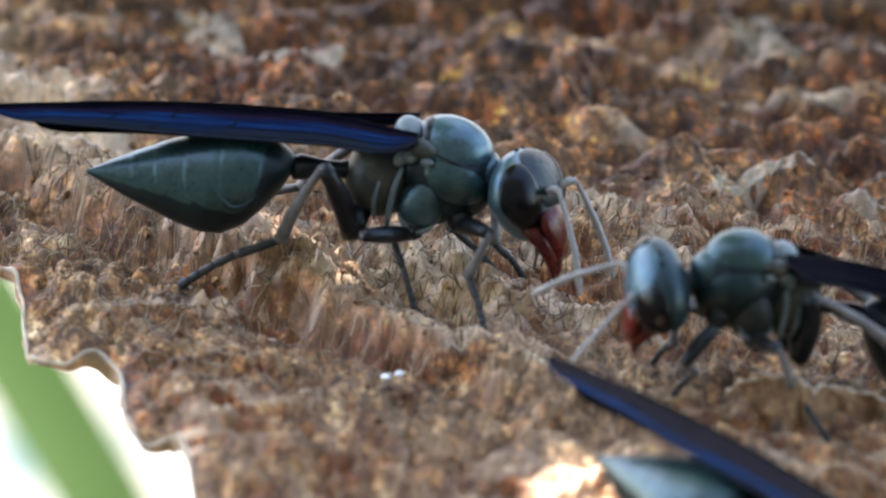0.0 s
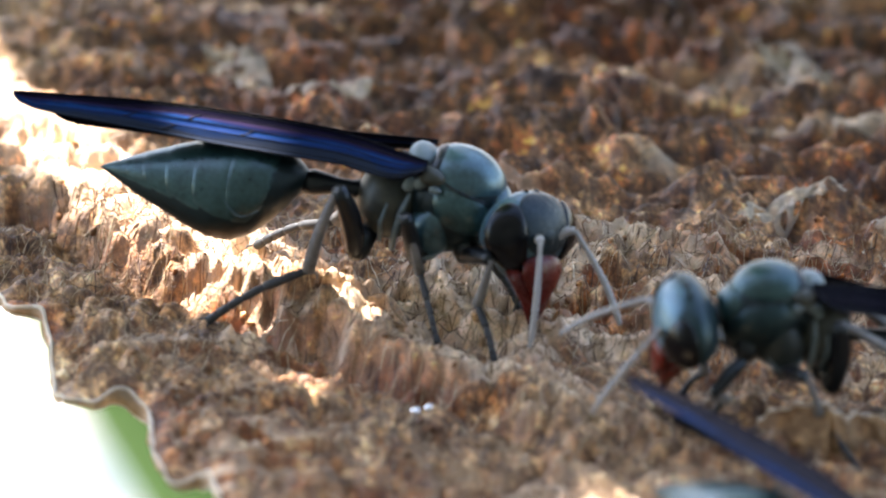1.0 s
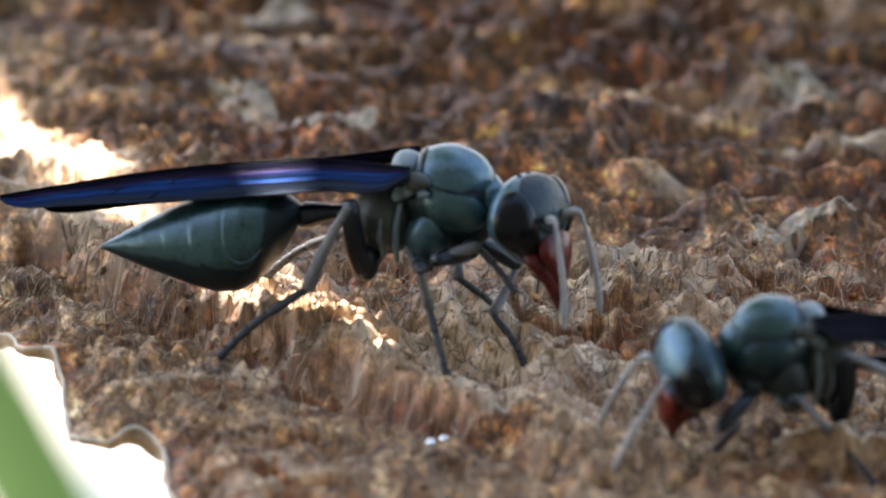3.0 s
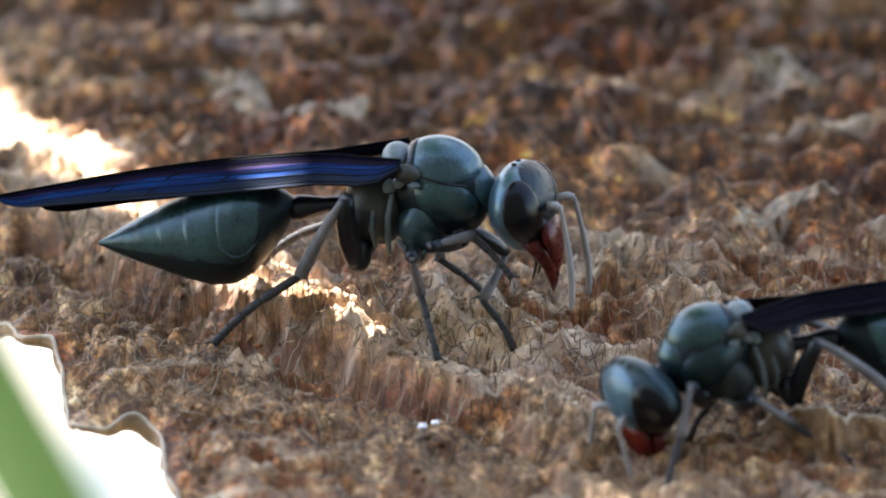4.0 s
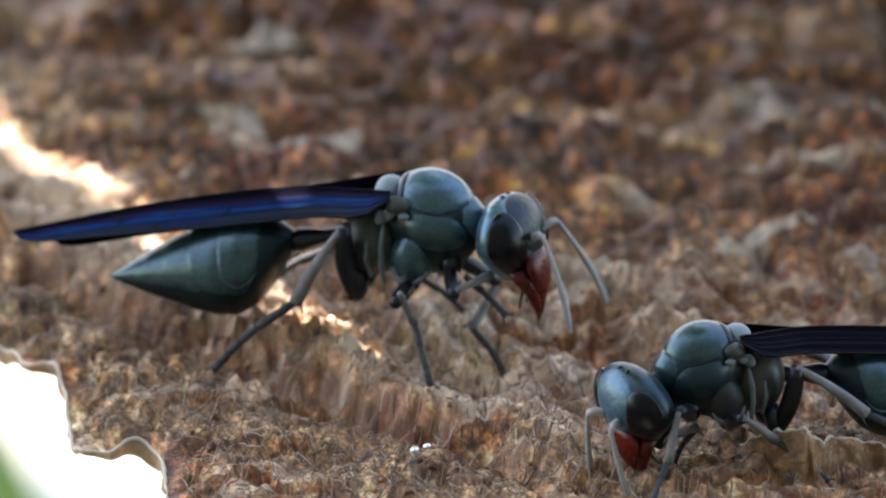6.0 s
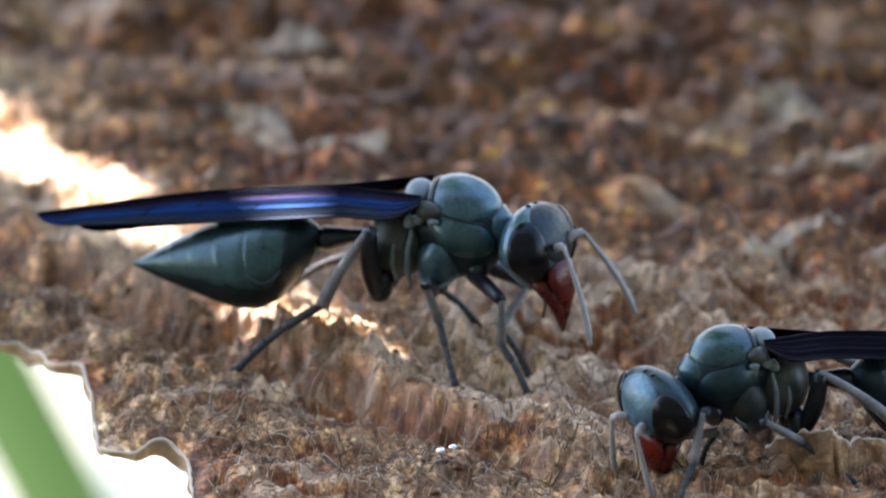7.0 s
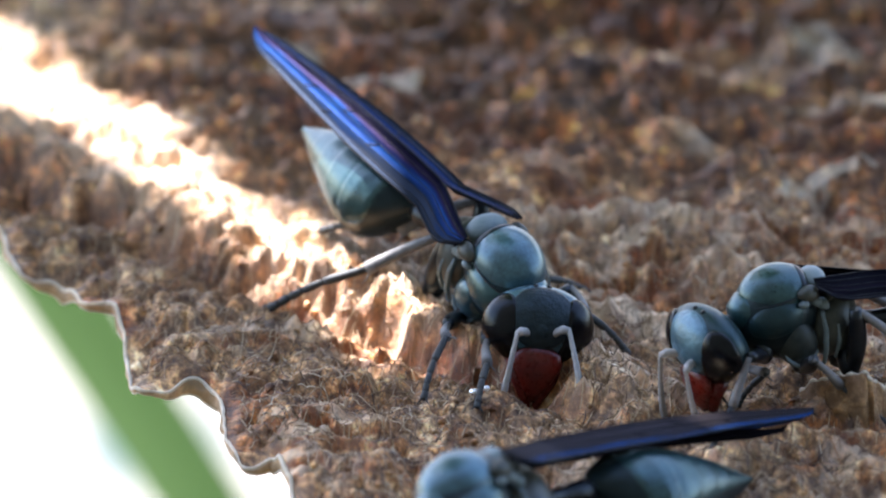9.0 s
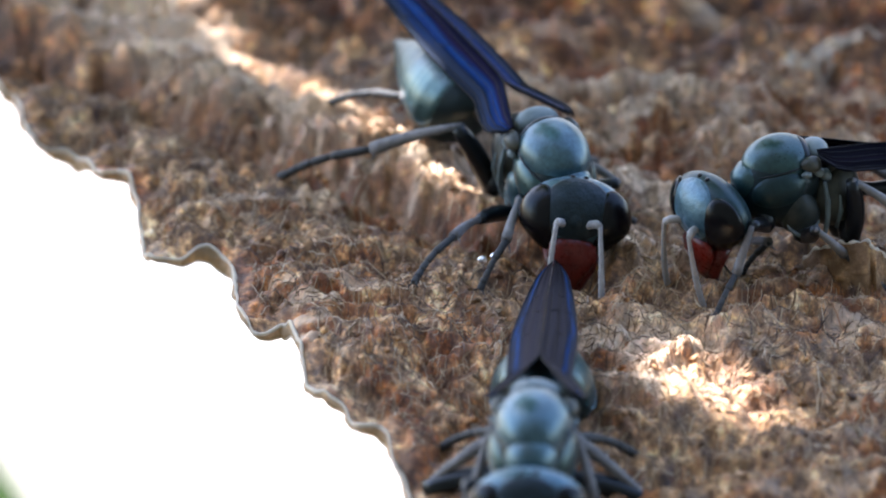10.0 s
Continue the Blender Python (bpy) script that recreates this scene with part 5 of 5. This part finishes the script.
def motions():
    # the blade beyond the torn edge swings in the wind
    walk(green_leaf, [(t, mmpose(x, 250, z, 90, tilt, 0)) for t, x, z, tilt in LEAF_SWING])
    # so do the added shade leaves overhead: the slit between them opens and closes
    walk(outer_leaf, [(t, shade_pose(a, -33)) for t, a in ((0.0, 80.5), (0.8, 80.5), (1.5, 77), (7.5, 77), (8.4, 78), (9.2, 83), (10.0, 84.5))])
    walk(small_leaf, [(t, shade_pose(a, -11.5)) for t, a in ((0.0, 22.4), (7.5, 22.4), (9.2, 22.8), (10.0, 23.8))])
    walk(lower_leaf, [(t, slit_pose(-17, -33.0 - 1.08 * gap, -0.9)) for t, gap in SLIT_GAP])
    feet = {
        ("right", "hind"): [(0, -8.4, 5.7), (10, -8.6, 6.0)],
        ("right", "middle"): [(0, 0.8, 4.6), (1.5, 0.4, 3.9), (7.5, 0.4, 3.9), (8.1, -2.2, -3.0), (9.0, -2.3, -2.9), (9.6, -3.6, -6.0), (10, -3.6, -6.0)],
        ("right", "front"): [(0, 3.5, 3.0, 0), (1.2, 2.6, 4.0, 0), (1.6, 2.9, 5.0, 3.6), (2.0, 2.9, 5.0, 3.6), (3.5, 3.1, 5.0, 4.2), (4.5, 3.5, 5.0, 3.3), (5.5, 3.5, 5.0, 4.2), (6.2, 3.5, 5.0, 3.0), (6.8, 3.2, 4.0, 0), (7.5, 3.6, 4.2, 0), (8.1, 1.1, -4.0, 0), (9.0, -0.3, -3.9, 0), (10, -0.3, -4.2, 0)],
        ("left", "hind"): [(0, -6.8, 11.8), (10, -6.6, 11.9)],
        ("left", "middle"): [(0, 4.1, 8.6), (7.5, 1.2, 10.0), (8.1, 4.5, 8.5), (10, 4.5, 8.0)],
        ("left", "front"): [(0, 5.1, 9.3), (1.2, 3.4, 6.4), (7.4, 3.4, 6.4), (8.1, 6.0, 3.0), (10, 6.0, 2.4)],
    }
    key_wasp(first_wasp, FIRST_ROWS,
             [(0.0, 0, -18, -26), (0.5, 0, -12, -40), (1.0, 0, -10, -42), (1.5, 0, -6, -25), (2.0, 0, -8, -30), (3.5, 0, -8, -25), (4.0, 0, -6, -12), (4.5, 0, -4, -5),
              (5.5, 0, -2, -8), (7.0, 0, -6, -20), (7.5, 0, -4, -25), (8.0, 0, -18, -40), (8.2, 0, -24, -38), (8.6, 0, -26, -34), (9.0, 0, -26, -34), (9.6, 0, -32, -30), (10.0, 0, -20, -30)],
             {"left": [(0.0, 0, -14, 8), (0.5, 0, -34, 22), (1.1, 0, -34, 22), (1.6, 0, -12, 6), (3.3, 0, -2, -8), (4.0, 0, 0, -14), (4.8, 0, -2, -12), (5.5, 0, -24, 14), (6.8, 0, -22, 10), (7.4, 0, -40, 30), (7.9, 0, -30, 26), (8.6, 0, -30, 20), (10.0, 0, -14, 8)], "right": [(0.0, 0, -8, 0), (1.0, 0, -8, -8), (3.5, 0, 0, 0), (4.5, 0, -2, 0), (5.5, 0, -10, 0), (7.5, 0, -14, 0), (8.2, 0, -8, 0), (9.0, 0, -6, -12), (10.0, 0, -10, 6)]}, feet,
             {k: [(0.0, 0, 0.8, 0), (0.7, 0, 1.0, 0), (1.5, 0, 0.6, 0), (2.0, 0, 0.4, 0), (7.5, 0, 0.6, 0), (8.0, 4 * max(s, 0), 2.5, 0.5 * max(s, 0)), (8.6, 11 * max(s, 0), 3, 2 * max(s, 0)), (10.0, 11 * max(s, 0), 3, 2 * max(s, 0))] for k, s in (("left", 1), ("right", -1))})
    feet2 = {
        ("left", "front"): [(0, 10.7, -1.4), (3.5, 10.4, -1.8), (4.0, 9.0, -7.0), (10, 9.0, -7.0)],
        ("left", "middle"): [(0, 16.6, -5.1), (3.5, 16.2, -5.0), (4.2, 16.0, -4.5), (10, 16.2, -4.6)],
        ("left", "hind"): [(0, 21.5, -3.6), (10, 20.5, -3.6)],
        ("right", "front"): [(0, 10.0, 1.6), (3.5, 9.8, 1.4), (4.0, 10.0, -2.0), (10, 10.2, -2.0)],
        ("right", "middle"): [(0, 14.0, 3.0), (10, 12.5, 2.6)],
        ("right", "hind"): [(0, 20.0, 4.5), (10, 18.5, 4.5)],
    }
    key_wasp(second_wasp, SECOND_ROWS,
             [(0.0, -26, 16, -6), (2.0, -24, 14, -4), (3.5, -14, 18, 8), (4.0, -6, 22, 12), (5.5, -6, 24, 12), (7.0, -6, 24, 16), (8.0, -6, 23, 16), (10.0, -6, 22, 16)],
             {"left": [(0.0, 0, -50, 20), (2.0, 0, -46, 16), (3.5, 0, -30, 8), (4.2, 0, -8, 0), (10.0, 0, -4, 0)], "right": [(0.0, 0, -58, -10), (2.0, 0, -54, -10), (3.5, 0, -16, -6), (4.0, 0, -24, -24), (4.6, 0, -30, -30), (5.3, 0, -16, -16), (7.0, 0, -10, -10), (10.0, 0, -8, -8)]}, feet2)
    key_wasp(third_wasp, THIRD_ROWS, [(0.0, 0, 0, 0), (10.0, 0, 14, 0)], {"left": [(0.0, 0, -30, 0), (10.0, 0, -24, 0)], "right": [(0.0, 0, -24, 0), (10.0, 0, -30, 0)]}, stance(third_wasp, THIRD_ROWS),
             {k: [(0.0, 0, 0.8, 0), (0.5, 0, 3.5, 0), (1.0, 0, 3.5, 0), (2.0, 0, 7.0, 0), (3.5, 0, 0, 0), (10.0, 0, 0, 0)] for k in ("left", "right")})
    up, low = (0, 40, 20), (0, 6, 6)
    key_wasp(fourth_wasp, FOURTH_ROWS, [(0.0, 0, 0, 0), (10.0, 0, 0, 0)], {"left": [(0.0, 0, -30, 0), (10.0, 0, -24, 0)], "right": [(0.0, 0, -24, 0), (10.0, 0, -30, 0)]}, stance(fourth_wasp, FOURTH_ROWS),
             {"left": [(0.0, 0, 6, -6), (1.2, 0, 10, -10), (1.6, 0, 41, -19), (1.8, 0, 42, -20), (2.0, 0, 22, -14), (2.3, 0, 6, -6), (10.0, 0, 6, -6)],
              "right": [(0.0, 0, 6, 6), (1.2, 0, 10, 10), (1.6, 0, 41, 19), (1.8, 0, 42, 20), (2.0, 0, 22, 14), (2.3, 0, 6, 6), (10.0, 0, 6, 6)]})


motions()
